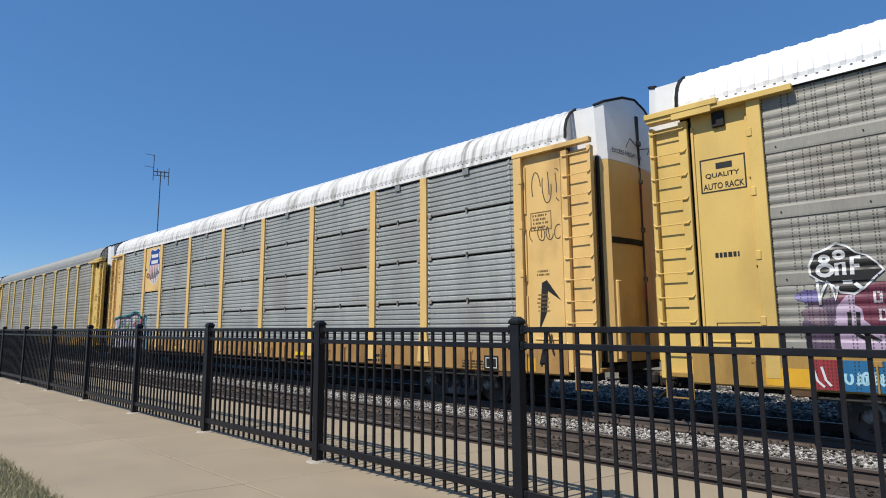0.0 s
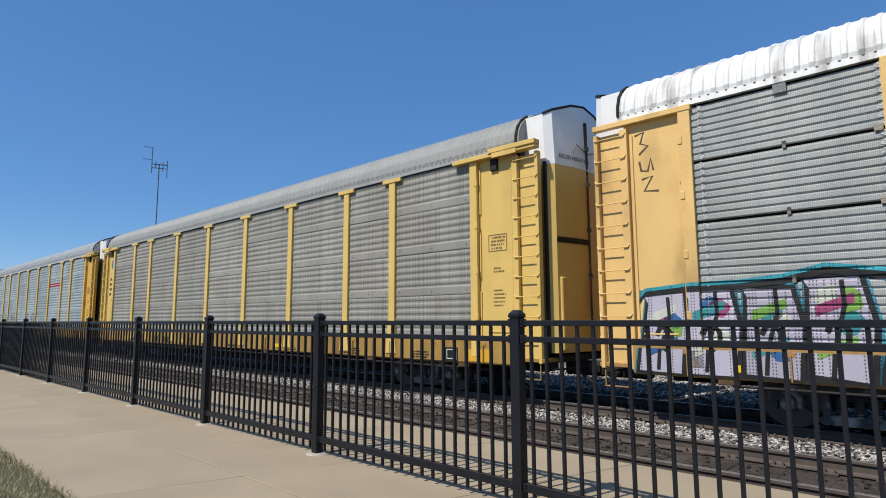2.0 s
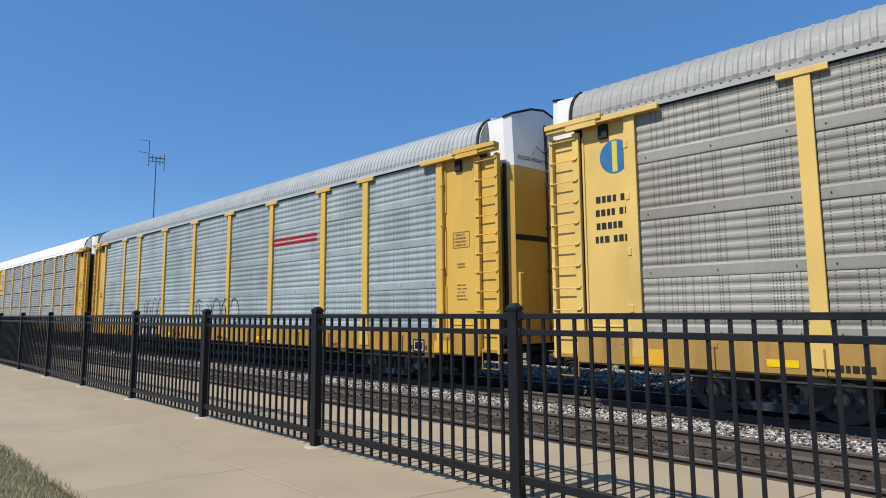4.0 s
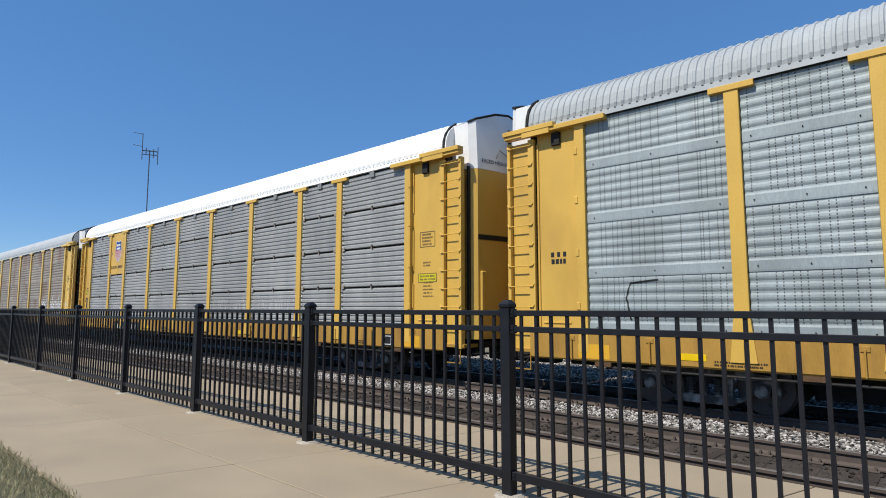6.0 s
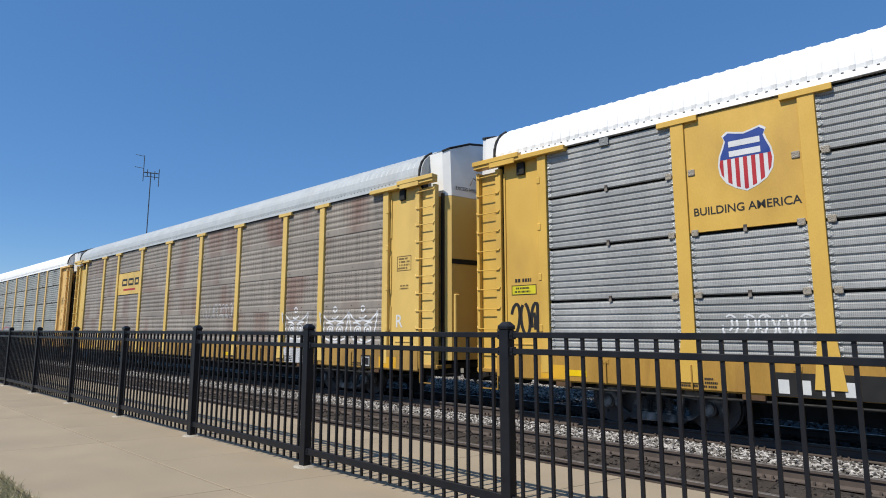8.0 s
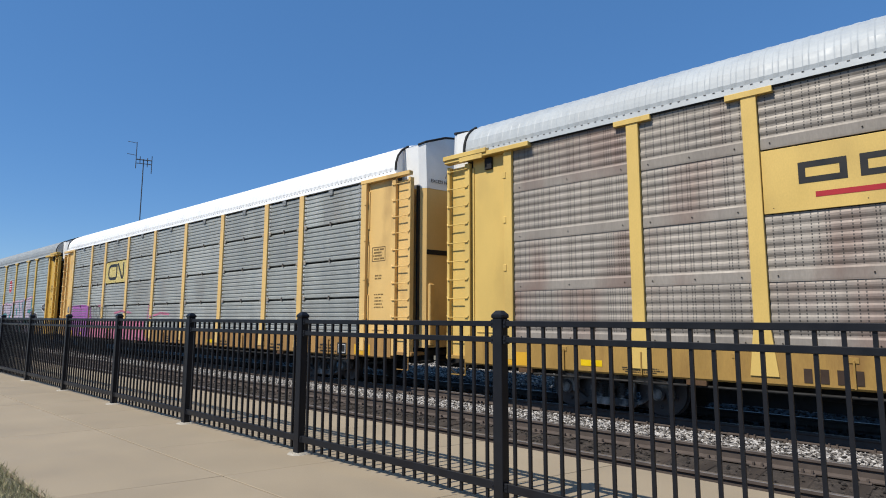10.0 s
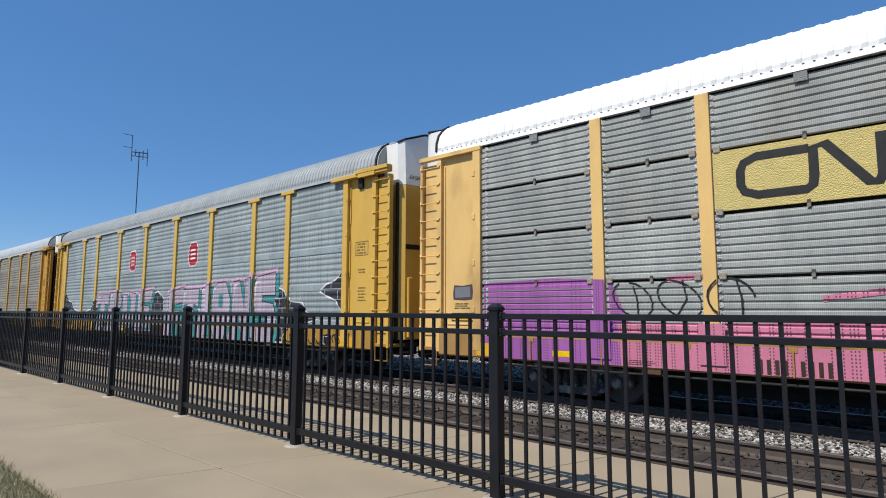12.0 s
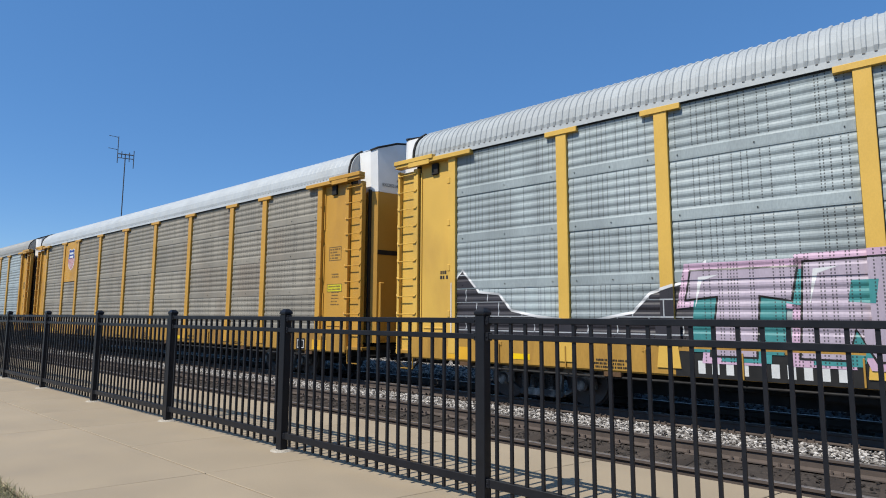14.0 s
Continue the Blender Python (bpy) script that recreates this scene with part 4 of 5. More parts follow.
def scrawl(d0, d1, z0, z1, letters, seed, w=0.03):
    """A quick looping tag: a few open loops and strokes in a row."""
    rnd = random.Random(seed)
    strokes, step = [], (d0 - d1) / letters
    for k in range(letters):
        c, r = d0 - (k + 0.5) * step, step * 0.42
        zc, h = (z0 + z1) / 2, (z1 - z0) / 2
        a0, span, tilt = rnd.uniform(0, 6.28), rnd.uniform(3.2, 6.5), rnd.uniform(-0.4, 0.4)
        n = 14
        strokes.append([(c - r * math.cos(a0 + span * i / n) - tilt * r * math.sin(a0 + span * i / n), zc + h * rnd.uniform(0.93, 1.0) * math.sin(a0 + span * i / n)) for i in range(n + 1)])
        if rnd.random() < 0.7:
            x = c + rnd.uniform(-0.5, 0.5) * r
            strokes.append([(x, zc + h * rnd.uniform(0.3, 1)), (x - 0.2 * r, zc), (x - rnd.uniform(-0.5, 0.5) * r, zc - h * rnd.uniform(0.4, 1))])
    return ribbons(strokes, w)


def blob(d, z, rd, rz, seed, n=22, rough=0.25):
    def make():
        rnd = random.Random(seed)
        ph = [rnd.uniform(0, 6.28) for _ in range(4)]
        bm = bmesh.new()
        vs = []
        for i in range(n):
            a = 2 * math.pi * i / n
            k = 1 + rough * (0.5 * math.sin(2 * a + ph[0]) + 0.35 * math.sin(3 * a + ph[1]) + 0.3 * math.sin(5 * a + ph[2]))
            vs.append(bm.verts.new((-d + rd * k * math.cos(a), 0, z + rz * k * math.sin(a))))
        face = bm.faces.new(vs)
        face.normal_update()
        bmesh.ops.triangulate(bm, faces=[face], ngon_method="EAR_CLIP")
        return bm
    return make


def polygon(pts):
    def make():
        bm = bmesh.new()
        face = bm.faces.new([bm.verts.new((-d, 0, z)) for d, z in pts])
        face.normal_update()
        bmesh.ops.triangulate(bm, faces=[face], ngon_method="EAR_CLIP")
        return bm
    return make


BLUE, RED, PURE = paint(0.02, 0.06, 0.30), paint(0.50, 0.02, 0.03), paint(0.78, 0.78, 0.78)


def shield_line(d, z, w, h, grow=0.0):
    half = [(0.0, 0.44), (0.16, 0.47), (0.30, 0.50), (0.40, 0.44), (0.36, 0.36), (0.40, 0.26), (0.47, 0.12), (0.50, -0.04), (0.47, -0.2), (0.36, -0.34), (0.2, -0.43), (0.0, -0.5)]
    g = 1 + grow
    right = [(d - a * w * g, z + b * h * g) for a, b in half]
    return right + [(2 * d - x, zz) for x, zz in right[-2:0:-1]]


def shield_sign(car, d0, d1, z0, z1, d, z, w, h, lettered, red=None):
    """A painted steel sign in place of the upper side sheets, with a striped shield."""
    bm = bmesh.new()
    box(bm, -d0 + 0.115, -d1 - 0.115, -0.012, 0.03, z0, z1, 0.004)
    sign = part("sign_panel", bm, YELLOWS[STYLES[CARS.index(car)]["yellow"]], car, "yellow sign panel with a red, white and blue shield")
    flat("shield_border", car, polygon(shield_line(d, z, w, h, 0.07)), PURE, -0.016, "", sign)
    split = z + 0.05 * h
    def upper():
        return clipped(polygon(shield_line(d, z, w, h))(), -d - w, -d + w, split, z + h)
    def lower():
        return clipped(polygon(shield_line(d, z, w, h))(), -d - w, -d + w, z - h, split)
    flat("shield_field", car, upper, BLUE, -0.019, "blue field", sign)
    def stripes():
        out = bmesh.new()
        n = 13
        for i in range(0, n, 2):
            xa = -d - w / 2 + w * i / n
            merged(out, clipped(lower(), xa, xa + w / n, z - h, split))
        return out
    flat("shield_stripes", car, stripes, red or RED, -0.019, "red stripes", sign)
    for zz in (0.30, 0.13):
        flat("shield_bar", car, plate(d - 0.30 * w, d + 0.30 * w, z + (zz - 0.05) * h, z + (zz + 0.05) * h), PURE, -0.022, "", sign)
    if lettered:
        flat("slogan", car, lettering("BUILDING AMERICA", d1 - 0.2, d0 + 0.16, 3.17, 3.30, 0.012), INK, -0.016, "black lettering", sign)
    return sign


def excess_height(car, rear=False):
    make = lettering("EXCESS HEIGHT CAR", 0.0, -1.05, 0.0, 0.085, 0.01)
    bm = make()
    pts = [Vector((x + 0.012, y)) for x, y in END_PLAN[2:6]]
    for v in bm.verts:
        u, h = v.co.x + 0.12, v.co.z
        for a, b in zip(pts, pts[1:]):
            if u <= (b - a).length or b is pts[-1]:
                p = a + (b - a).normalized() * u
                break
            u -= (b - a).length
        v.co = Vector((p.x + 0.008 - (0.09 if STYLES[CARS.index(car)]["cap"] else 0), p.y - 0.008, 4.66 + h))
    part("warning_lettering", bm, INK, car, "black lettering")


def door_marks(car, seed, box_z=(2.75, 3.12), yellow_tag=False, rear=False):
    """Stencilled blocks on a corner sheet."""
    f = (lambda d: LENGTH - d) if rear else (lambda d: d)
    o = lambda a, b: (max(f(a), f(b)), min(f(a), f(b)))
    d0, d1 = o(1.45, 0.95)
    flat("stencil_box", car, outline(d1, d0, box_z[0], box_z[1], 0.018), STENCIL, -0.004)
    flat("stencil_lines", car, bars(d0 - 0.04, d1 + 0.04, box_z[0] + 0.03, box_z[1] - 0.03, 4, seed), STENCIL, -0.004)
    flat("stencil_lines", car, bars(d0 - 0.1, d1 + 0.08, 2.28, 2.42, 2, seed + 1), STENCIL, -0.004)
    if seed != 25:
        flat("stencil_lines", car, bars(d0 - 0.1, d1 + 0.05, 1.55, 1.95, 5, seed + 2, 0.4), STENCIL, -0.004)
    if yellow_tag:
        flat("stencil_tag", car, plate(d1 - 0.05, d0 + 0.05, 1.92, 2.13), paint(0.72, 0.62, 0.02), -0.004, "bright yellow notice")
        flat("stencil_box", car, outline(d1 - 0.05, d0 + 0.05, 1.92, 2.13, 0.015), STENCIL, -0.006)
        flat("stencil_lines", car, bars(d0, d1, 1.95, 2.1, 2, seed + 4), STENCIL, -0.006)


def sill_marks(car, d0, d1, z0, z1, dark, seed):
    """The car's number on its sill, as plain bars, and small stencilled notices along it."""
    if dark:
        flat("number_field", car, plate(d1 - 0.1, d0 + 0.1, SILL_LOW + 0.01, z1 + 0.10), INK, -0.054, "black painted number field")
    w = (d0 - d1) / 10
    for i in range(10):
        if i != 4:
            flat("number_bar", car, plate(d0 - (i + 0.52) * w, d0 - i * w, z0, z1), PALE_MARK if dark else BROWN_MARK, -0.0565)
    rnd = random.Random(seed)
    for k in range(7):
        d = 3.2 + 3.2 * k + rnd.uniform(-0.6, 0.6)
        if not d1 - 1.2 < d < d0 + 0.8:
            flat("sill_lettering", car, bars(d, d - rnd.uniform(0.35, 0.9), 0.40, 0.40 + rnd.choice((0.1, 0.18, 0.24)), rnd.choice((1, 2, 3)), seed + k), INK, -0.0565)
    for d in (d1 - 1.3, d0 + 3.1, 9.5):
        flat("reflector", car, plate(d, d + 0.42, 0.47, 0.58), REFLECTOR, -0.0565, "yellow reflector strip")
    for d in (1.35, LENGTH - 2.3):
        flat("repainted_patch", car, plate(d, d + 0.62, SILL_LOW + 0.05, 0.66), REPAINT, -0.054, "bright orange repainted patch")
    flat("notice_plate", car, plate(2.28, 2.66, 0.38, 0.68), INK, -0.0565, "black notice plate")
    flat("notice_lines", car, outline(2.32, 2.62, 0.42, 0.64, 0.02), PALE_MARK, -0.059)


PALE_MARK, BROWN_MARK = paint(0.72, 0.72, 0.70), paint(0.06, 0.035, 0.02)
REFLECTOR, REPAINT = paint(0.95, 0.62, 0.0), paint(0.80, 0.43, 0.03)
NUMBERS = {1: (21.45, 19.6, 0.38, 0.58, False), 2: (19.6, 17.8, 0.42, 0.66, False), 3: (19.85, 17.75, 0.47, 0.70, True), 4: (21.15, 18.45, 0.40, 0.60, True),
           6: (19.86, 18.77, 0.39, 0.61, False), 7: (20.05, 18.0, 0.42, 0.62, True)}
C = CARS
for k, car in enumerate(C):
    excess_height(car)
    door_marks(car, 20 + k, (3.22, 3.6) if k == 1 else (2.75, 3.12), k in (4, 8))
    sill_marks(car, *NUMBERS.get(k, (20.0, 18.0, 0.42, 0.62, False)), 50 + 3 * k)

# first car: stencilled box and a character piece turned into plain shapes
flat("stencil_box", C[0], outline(25.3, 26.0, 3.45, 4.02, 0.022), INK, -0.004)
flat("stencil_bar", C[0], plate(25.5, 25.75, 3.83, 3.93), INK, -0.004)
flat("stencil_words", C[0], lettering("QUALITY", 25.92, 25.40, 3.68, 3.77, 0.015), INK, -0.004, "black lettering")
flat("stencil_words", C[0], lettering("AUTO RACK", 25.96, 25.34, 3.50, 3.60, 0.015), INK, -0.004, "black lettering")
flat("stencil_bars", C[0], bars(25.86, 25.48, 2.36, 2.46, 1, 4, 0.8), INK, -0.004)
flat("stencil_box", C[0], outline(25.2, 25.9, 1.2, 1.33, 0.012), INK, -0.004)
CLOUD = [(24.53, 2.01), (24.54, 2.13), (24.47, 2.29), (24.34, 2.34), (24.20, 2.42), (24.08, 2.37), (23.99, 2.28), (23.87, 2.23), (23.77, 2.13), (23.70, 2.03), (23.80, 1.94),
         (23.92, 1.81), (24.04, 1.73), (24.20, 1.76), (24.27, 1.85), (24.43, 1.93)]
WINE, DUSK, PALE_LILAC = spray(0.19, 0.035, 0.07), spray(0.13, 0.085, 0.14), spray(0.56, 0.42, 0.56)
sprayed("graffiti_field", C[0], polygon([(24.60, 1.62), (24.35, 1.66), (24.2, 1.72), (23.95, 1.80), (23.6, 1.92), (23.0, 2.0), (22.2, 1.8), (21.9, 0.9), (24.66, 0.9), (24.70, 1.3)]), DUSK, 0, "dusky purple sprayed field")
sprayed("graffiti_field", C[0], polygon([(24.24, 1.70), (23.95, 1.81), (23.55, 1.93), (22.6, 1.9), (22.1, 1.4), (22.2, 0.9), (24.35, 0.9), (24.2, 1.2)]), WINE, 1, "wine red sprayed field")
sprayed("graffiti_patch", C[0], blob(24.60, 1.70, 0.14, 0.10, 13), spray(0.22, 0.19, 0.42), 1)
sprayed("graffiti_patch", C[0], blob(24.52, 1.42, 0.16, 0.14, 17), spray(0.24, 0.16, 0.20), 1)
sprayed("graffiti_face", C[0], polygon([(24.13, 1.70), (24.26, 1.54), (24.31, 1.25), (24.24, 0.95), (23.62, 0.95), (23.70, 1.10), (23.96, 1.35), (23.97, 1.50), (24.05, 1.56), (24.04, 1.69)]), PALE_LILAC, 2, "pale lilac letter")
for a, b in ((24.12, 23.98), (24.02, 23.86)):
    sprayed("graffiti_line", C[0], ribbons([[(a, 1.46), (a + 0.01, 1.22), (b - 0.06, 1.06)]], 0.05), INK, 3)
for k, (d, z) in enumerate(((23.78, 1.66), (23.62, 1.68), (23.74, 1.42), (23.58, 1.40))):
    sprayed("graffiti_mark", C[0], outline(d - 0.05, d + 0.05, z - 0.08, z + 0.08, 0.03), spray(0.72, 0.62, 0.66), 3)
sprayed("graffiti_patch", C[0], blob(23.45, 1.30, 0.14, 0.22, 14), spray(0.10, 0.36, 0.40), 3)
sprayed("graffiti_patch", C[0], blob(23.0, 1.35, 0.25, 0.30, 18), PALE_LILAC, 2)
sprayed("graffiti_halo", C[0], polygon([(24.12 + (d - 24.12) * 1.07, 2.08 + (z - 2.08) * 1.10) for d, z in CLOUD]), PURE, 4, "white outlined cloud")
sprayed("graffiti_cloud", C[0], polygon(CLOUD), INK, 5, "black cloud")
for ring, wide in ((((24.36, 2.06), 0.09), 0.055), (((24.18, 2.27), 0.055), 0.05), (((24.36, 2.22), 0.05), 0.05)):
    (d, z), r = ring
    sprayed("graffiti_stroke", C[0], ribbons([[(d + r * math.cos(i * math.pi / 6), z + 0.85 * r * math.sin(i * math.pi / 6)) for i in range(13)]], wide), PURE, 6)
for stroke in ([(24.22, 1.98), (24.22, 2.14), (24.13, 2.15), (24.13, 1.98)], [(24.04, 1.98), (24.03, 2.22), (23.93, 2.22)], [(24.03, 2.10), (23.95, 2.10)], [(24.16, 1.88), (24.05, 1.88)], [(24.02, 1.86), (23.94, 1.78)]):
    sprayed("graffiti_stroke", C[0], ribbons([stroke], 0.05), PURE, 6)
sprayed("graffiti_stroke", C[0], ribbons([[(24.47, 1.95), (24.45, 1.57), (24.42, 1.75), (24.34, 1.90), (24.30, 1.84), (24.26, 1.63), (24.22, 1.83)]], 0.035), PURE, 6, "white fang lines")
sprayed("graffiti_patch", C[0], plate(24.30, 24.64, 0.34, 0.80), spray(0.30, 0.03, 0.035), 1, "dark red paint on the sill")
sprayed("graffiti_patch", C[0], plate(22.4, 24.30, 0.34, 0.80), spray(0.02, 0.16, 0.34), 1, "blue paint on the sill")
sprayed("graffiti_stroke", C[0], ribbons([[(24.60, 0.66), (24.56, 0.50), (24.48, 0.42)], [(24.50, 0.70), (24.46, 0.52), (24.40, 0.44)]], 0.03), PURE, 2)
sprayed("graffiti_stroke", C[0], scrawl(24.24, 23.75, 0.48, 0.64, 5, 16, 0.035), spray(0.45, 0.75, 0.85), 2)

# second car: shield, tags, block-letter piece at the tail
shield_sign(C[1], 20.5, 22.4, 2.90, 4.86, 21.30, 3.98, 1.22, 1.55, False, paint(0.62, 0.28, 0.27))
sprayed("tag_line", C[1], scrawl(1.42, 0.66, 3.75, 4.45, 3, 31, 0.022), spray(0.12, 0.08, 0.05), 0, "brown marker tag")
sprayed("tag_line", C[1], scrawl(1.5, 0.7, 3.0, 3.3, 4, 32, 0.018), spray(0.12, 0.08, 0.05), 1)
sprayed("dark_stroke", C[1], polygon([(1.22, 2.15), (1.1, 2.2), (0.78, 1.78), (1.08, 1.98), (1.12, 1.55), (1.3, 1.2)]), INK, 0, "black sprayed stroke")
sprayed("tag_line", C[1], ribbons([[(26.12, 4.58), (25.95, 4.62), (26.02, 4.42), (25.88, 4.36), (26.05, 4.22)], [(26.05, 4.10), (26.02, 3.92), (25.90, 3.90), (25.84, 4.12), (25.80, 3.90)],
                                   [(26.02, 3.76), (25.82, 3.80), (25.98, 3.55), (25.72, 3.52)]], 0.04), spray(0.10, 0.06, 0.03), 0, "dark marker tag")
def loop(d, z, r, n=12):
    return [(d + r * math.cos(2 * math.pi * i / n), z + 0.8 * r * math.sin(2 * math.pi * i / n)) for i in range(n + 1)]


TAG = [loop(21.93, 3.62, 0.10), [(22.02, 3.75), (22.15, 3.58), (22.0, 3.5)], [(21.78, 3.66), (21.74, 3.46), (21.66, 3.42), (21.60, 3.88), (21.56, 3.46), (21.48, 3.44), (21.44, 3.92), (21.38, 3.46), (21.28, 3.46),
       (21.25, 3.94), (21.19, 3.48), (21.10, 3.50), (21.06, 3.92), (21.0, 3.56)], loop(20.88, 3.70, 0.09), [(20.80, 3.66), (20.62, 3.72)], [(20.70, 3.80), (20.60, 3.72), (20.70, 3.64)]]
flat("tag_line", C[1], ribbons(TAG, 0.035), INK, -0.026, "black tag across the shield")
def block_letters(car, d0, d1, z0, z1, n, seed, fills, layer):
    """Leaning block letters: black slabs with pale faces and splashes of colour."""
    rnd = random.Random(seed)
    w = (d0 - d1) / n
    for k in range(n):
        a, b = d0 - k * w + 0.05 * w, d0 - (k + 1) * w - 0.04 * w
        t = z1 - (0.22, 0.14, 0.10, 0.0, 0.16)[k % 5] + rnd.uniform(-0.03, 0.03)
        lean = rnd.uniform(-0.12, 0.18) * w
        pts = [(a, z0 + rnd.uniform(0, 0.1)), (a - 0.2 * w + lean, t - 0.15), (a - 0.1 * w + lean, t), (b + 0.05 * w + lean, t + rnd.uniform(-0.08, 0.06)), (b, z0 + 0.55 * (t - z0)), (b + 0.1 * w, z0)]
        mid = (sum(p[0] for p in pts) / 6, sum(p[1] for p in pts) / 6)
        wide = [(mid[0] + (p[0] - mid[0]) * 1.07, mid[1] + (p[1] - mid[1]) * 1.05) for p in pts]
        sprayed("graffiti_halo", car, polygon(wide), spray(0.04, 0.26, 0.36), layer - 1)
        sprayed("graffiti_slab", car, polygon(pts), INK, layer)
        inner = [(mid[0] + (p[0] - mid[0]) * 0.84, mid[1] + (p[1] - mid[1]) * 0.88) for p in pts]
        sprayed("graffiti_face", car, polygon(inner), fills[0], layer + 1)
        for j in range(3):
            dd, zz = mid[0] + rnd.uniform(-0.25, 0.25) * w, mid[1] + rnd.uniform(-0.3, 0.3) * (t - z0)
            sprayed("graffiti_splash", car, blob(dd, zz, 0.17 * w, 0.10 * (t - z0), seed * 7 + k * 3 + j, 28, 0.22), fills[1 + (k + j) % (len(fills) - 1)], layer + 2)
        for j, frac in enumerate((0.25, 0.62)):
            zb, tone = z0 + frac * (t - z0), fills[1 + (k + j + 2) % (len(fills) - 1)]
            sprayed("graffiti_streak", car, polygon([(mid[0] + 0.30 * w, zb), (mid[0] + 0.30 * w, zb + 0.16), (mid[0] - 0.26 * w, zb + 0.34), (mid[0] - 0.26 * w, zb + 0.20)]), tone, layer + 2.5)
        bend = [(mid[0] + 0.16 * w * math.cos(q), z0 + 0.46 * (t - z0) + 0.2 * math.sin(q)) for q in (0.2, 1.0, 1.9, 2.8, 3.7, 4.6)]
        sprayed("graffiti_line", car, ribbons([bend], 0.08), INK, layer + 3)
        drop = [(mid[0] - 0.1 * w, t - 0.1), (mid[0] - 0.12 * w, t - 0.45), (mid[0] + 0.05 * w, z0 + 0.6), (mid[0] + 0.1 * w, z0 + 0.15)]
        sprayed("graffiti_line", car, ribbons([drop], 0.06), INK, layer + 3.5)


LILAC = spray(0.50, 0.42, 0.50)
block_letters(C[1], 26.2, 21.95, 0.30, 1.96, 5, 77, [spray(0.52, 0.48, 0.56), spray(0.22, 0.42, 0.08), spray(0.40, 0.07, 0.18), spray(0.04, 0.15, 0.36), spray(0.60, 0.60, 0.5), spray(0.05, 0.28, 0.30)], 1)
sprayed("graffiti_swoosh", C[1], polygon([(22.35, 0.34), (22.25, 1.35), (22.0, 1.62), (21.9, 1.25), (21.42, 1.15), (21.40, 0.34)]), spray(0.03, 0.22, 0.42), 0, "blue swoosh")
sprayed("graffiti_swoosh", C[1], polygon([(21.75, 0.34), (21.80, 0.78), (21.44, 0.78), (21.44, 0.34)]), spray(0.04, 0.42, 0.60), 1, "bright blue swoosh")
sprayed("graffiti_line", C[1], ribbons([[(26.3, 1.45), (26.1, 1.72), (25.4, 1.78), (24.5, 1.80), (23.9, 1.86), (23.35, 1.98), (22.6, 1.86), (22.15, 1.68), (21.98, 1.25), (22.05, 0.8), (22.2, 0.36)]], 0.10), INK, 5)
sprayed("graffiti_line", C[1], ribbons([[(26.3, 1.53), (26.05, 1.79), (25.4, 1.85), (24.5, 1.87), (23.9, 1.93), (23.35, 2.06), (22.6, 1.94), (22.08, 1.73), (21.9, 1.25)]], 0.06), spray(0.04, 0.34, 0.40), 6)
sprayed("graffiti_stroke", C[1], scrawl(21.95, 21.3, 0.95, 1.62, 3, 79, 0.03), spray(0.7, 0.78, 0.8), 4)
for a, b, sd in ((19.2, 16.8, 81), (15.4, 13.9, 82), (13.0, 11.0, 83), (9.4, 8.1, 84)):
    sprayed("tag_line", C[1], scrawl(a, b, 0.36, 0.66, 6, sd, 0.022), spray(0.22, 0.09, 0.03), 1)

# third car: round emblem near its tail
flat("round_emblem", C[2], blob(25.45, 4.15, 0.3, 0.32, 3, 26, 0.0), paint(0.03, 0.16, 0.36), -0.004, "blue round emblem")
flat("round_emblem_cross", C[2], plate(25.40, 25.50, 3.86, 4.44), paint(0.7, 0.6, 0.1), -0.006)
flat("stencil_lines", C[2], bars(25.9, 25.2, 2.5, 3.5, 4, 61, 0.5), INK, -0.004)

# fourth car: thin black tags, a red stripe mark
sprayed("tag_line", C[3], scrawl(19.95, 17.75, 0.95, 1.98, 4, 101, 0.045), INK, 0, "thin black looping tag")
sprayed("tag_line", C[3], scrawl(14.6, 11.2, 0.95, 1.85, 5, 102, 0.045), INK, 0, "thin black looping tag")
sprayed("tag_line", C[3], ribbons([[(24.2, 1.1), (24.28, 1.5), (24.2, 1.75), (23.7, 1.8)]], 0.03), INK, 0)
for z in (3.42, 3.56):
    sprayed("red_stripe", C[3], plate(6.75, 9.1, z, z + 0.09), RED, 0, "red stripe mark")
flat("stencil_bars", C[3], bars(25.85, 25.45, 2.15, 2.42, 2, 63, 0.7), INK, -0.004)

# fifth car: shield with slogan, chalky scrawls
shield_sign(C[4], 20.5, 22.4, 2.90, 4.86, 21.38, 3.98, 0.76, 0.95, True)
flat("stencil_tag", C[4], plate(25.35, 25.95, 2.02, 2.22), paint(0.72, 0.62, 0.02), -0.004, "bright yellow notice")
flat("stencil_box", C[4], outline(25.35, 25.95, 2.02, 2.22, 0.015), INK, -0.006)
flat("stencil_lines", C[4], bars(25.88, 25.45, 2.05, 2.19, 2, 171), INK, -0.006)
flat("stencil_lines", C[4], bars(25.88, 25.45, 2.27, 2.36, 1, 172, 0.8), INK, -0.004)
sprayed("tag_line", C[4], scrawl(26.0, 25.25, 1.2, 1.85, 3, 111, 0.07), INK, 0, "black marker tag")
sprayed("tag_line", C[4], scrawl(21.9, 20.6, 1.2, 1.55, 5, 112, 0.03), PURE, 0, "thin white scrawl")
for a, b, sd in ((11.8, 9.5, 113), (9.0, 6.6, 114)):
    sprayed("tag_line", C[4], scrawl(a, b, 1.1, 1.62, 7, sd, 0.05), spray(0.62, 0.62, 0.62), 0, "chalky white scrawl")

# sixth car: yellow name plate, white crowns
bm = bmesh.new()
box(bm, -20.38, -17.80, -0.012, 0.02, 2.90, 3.88, 0.004)
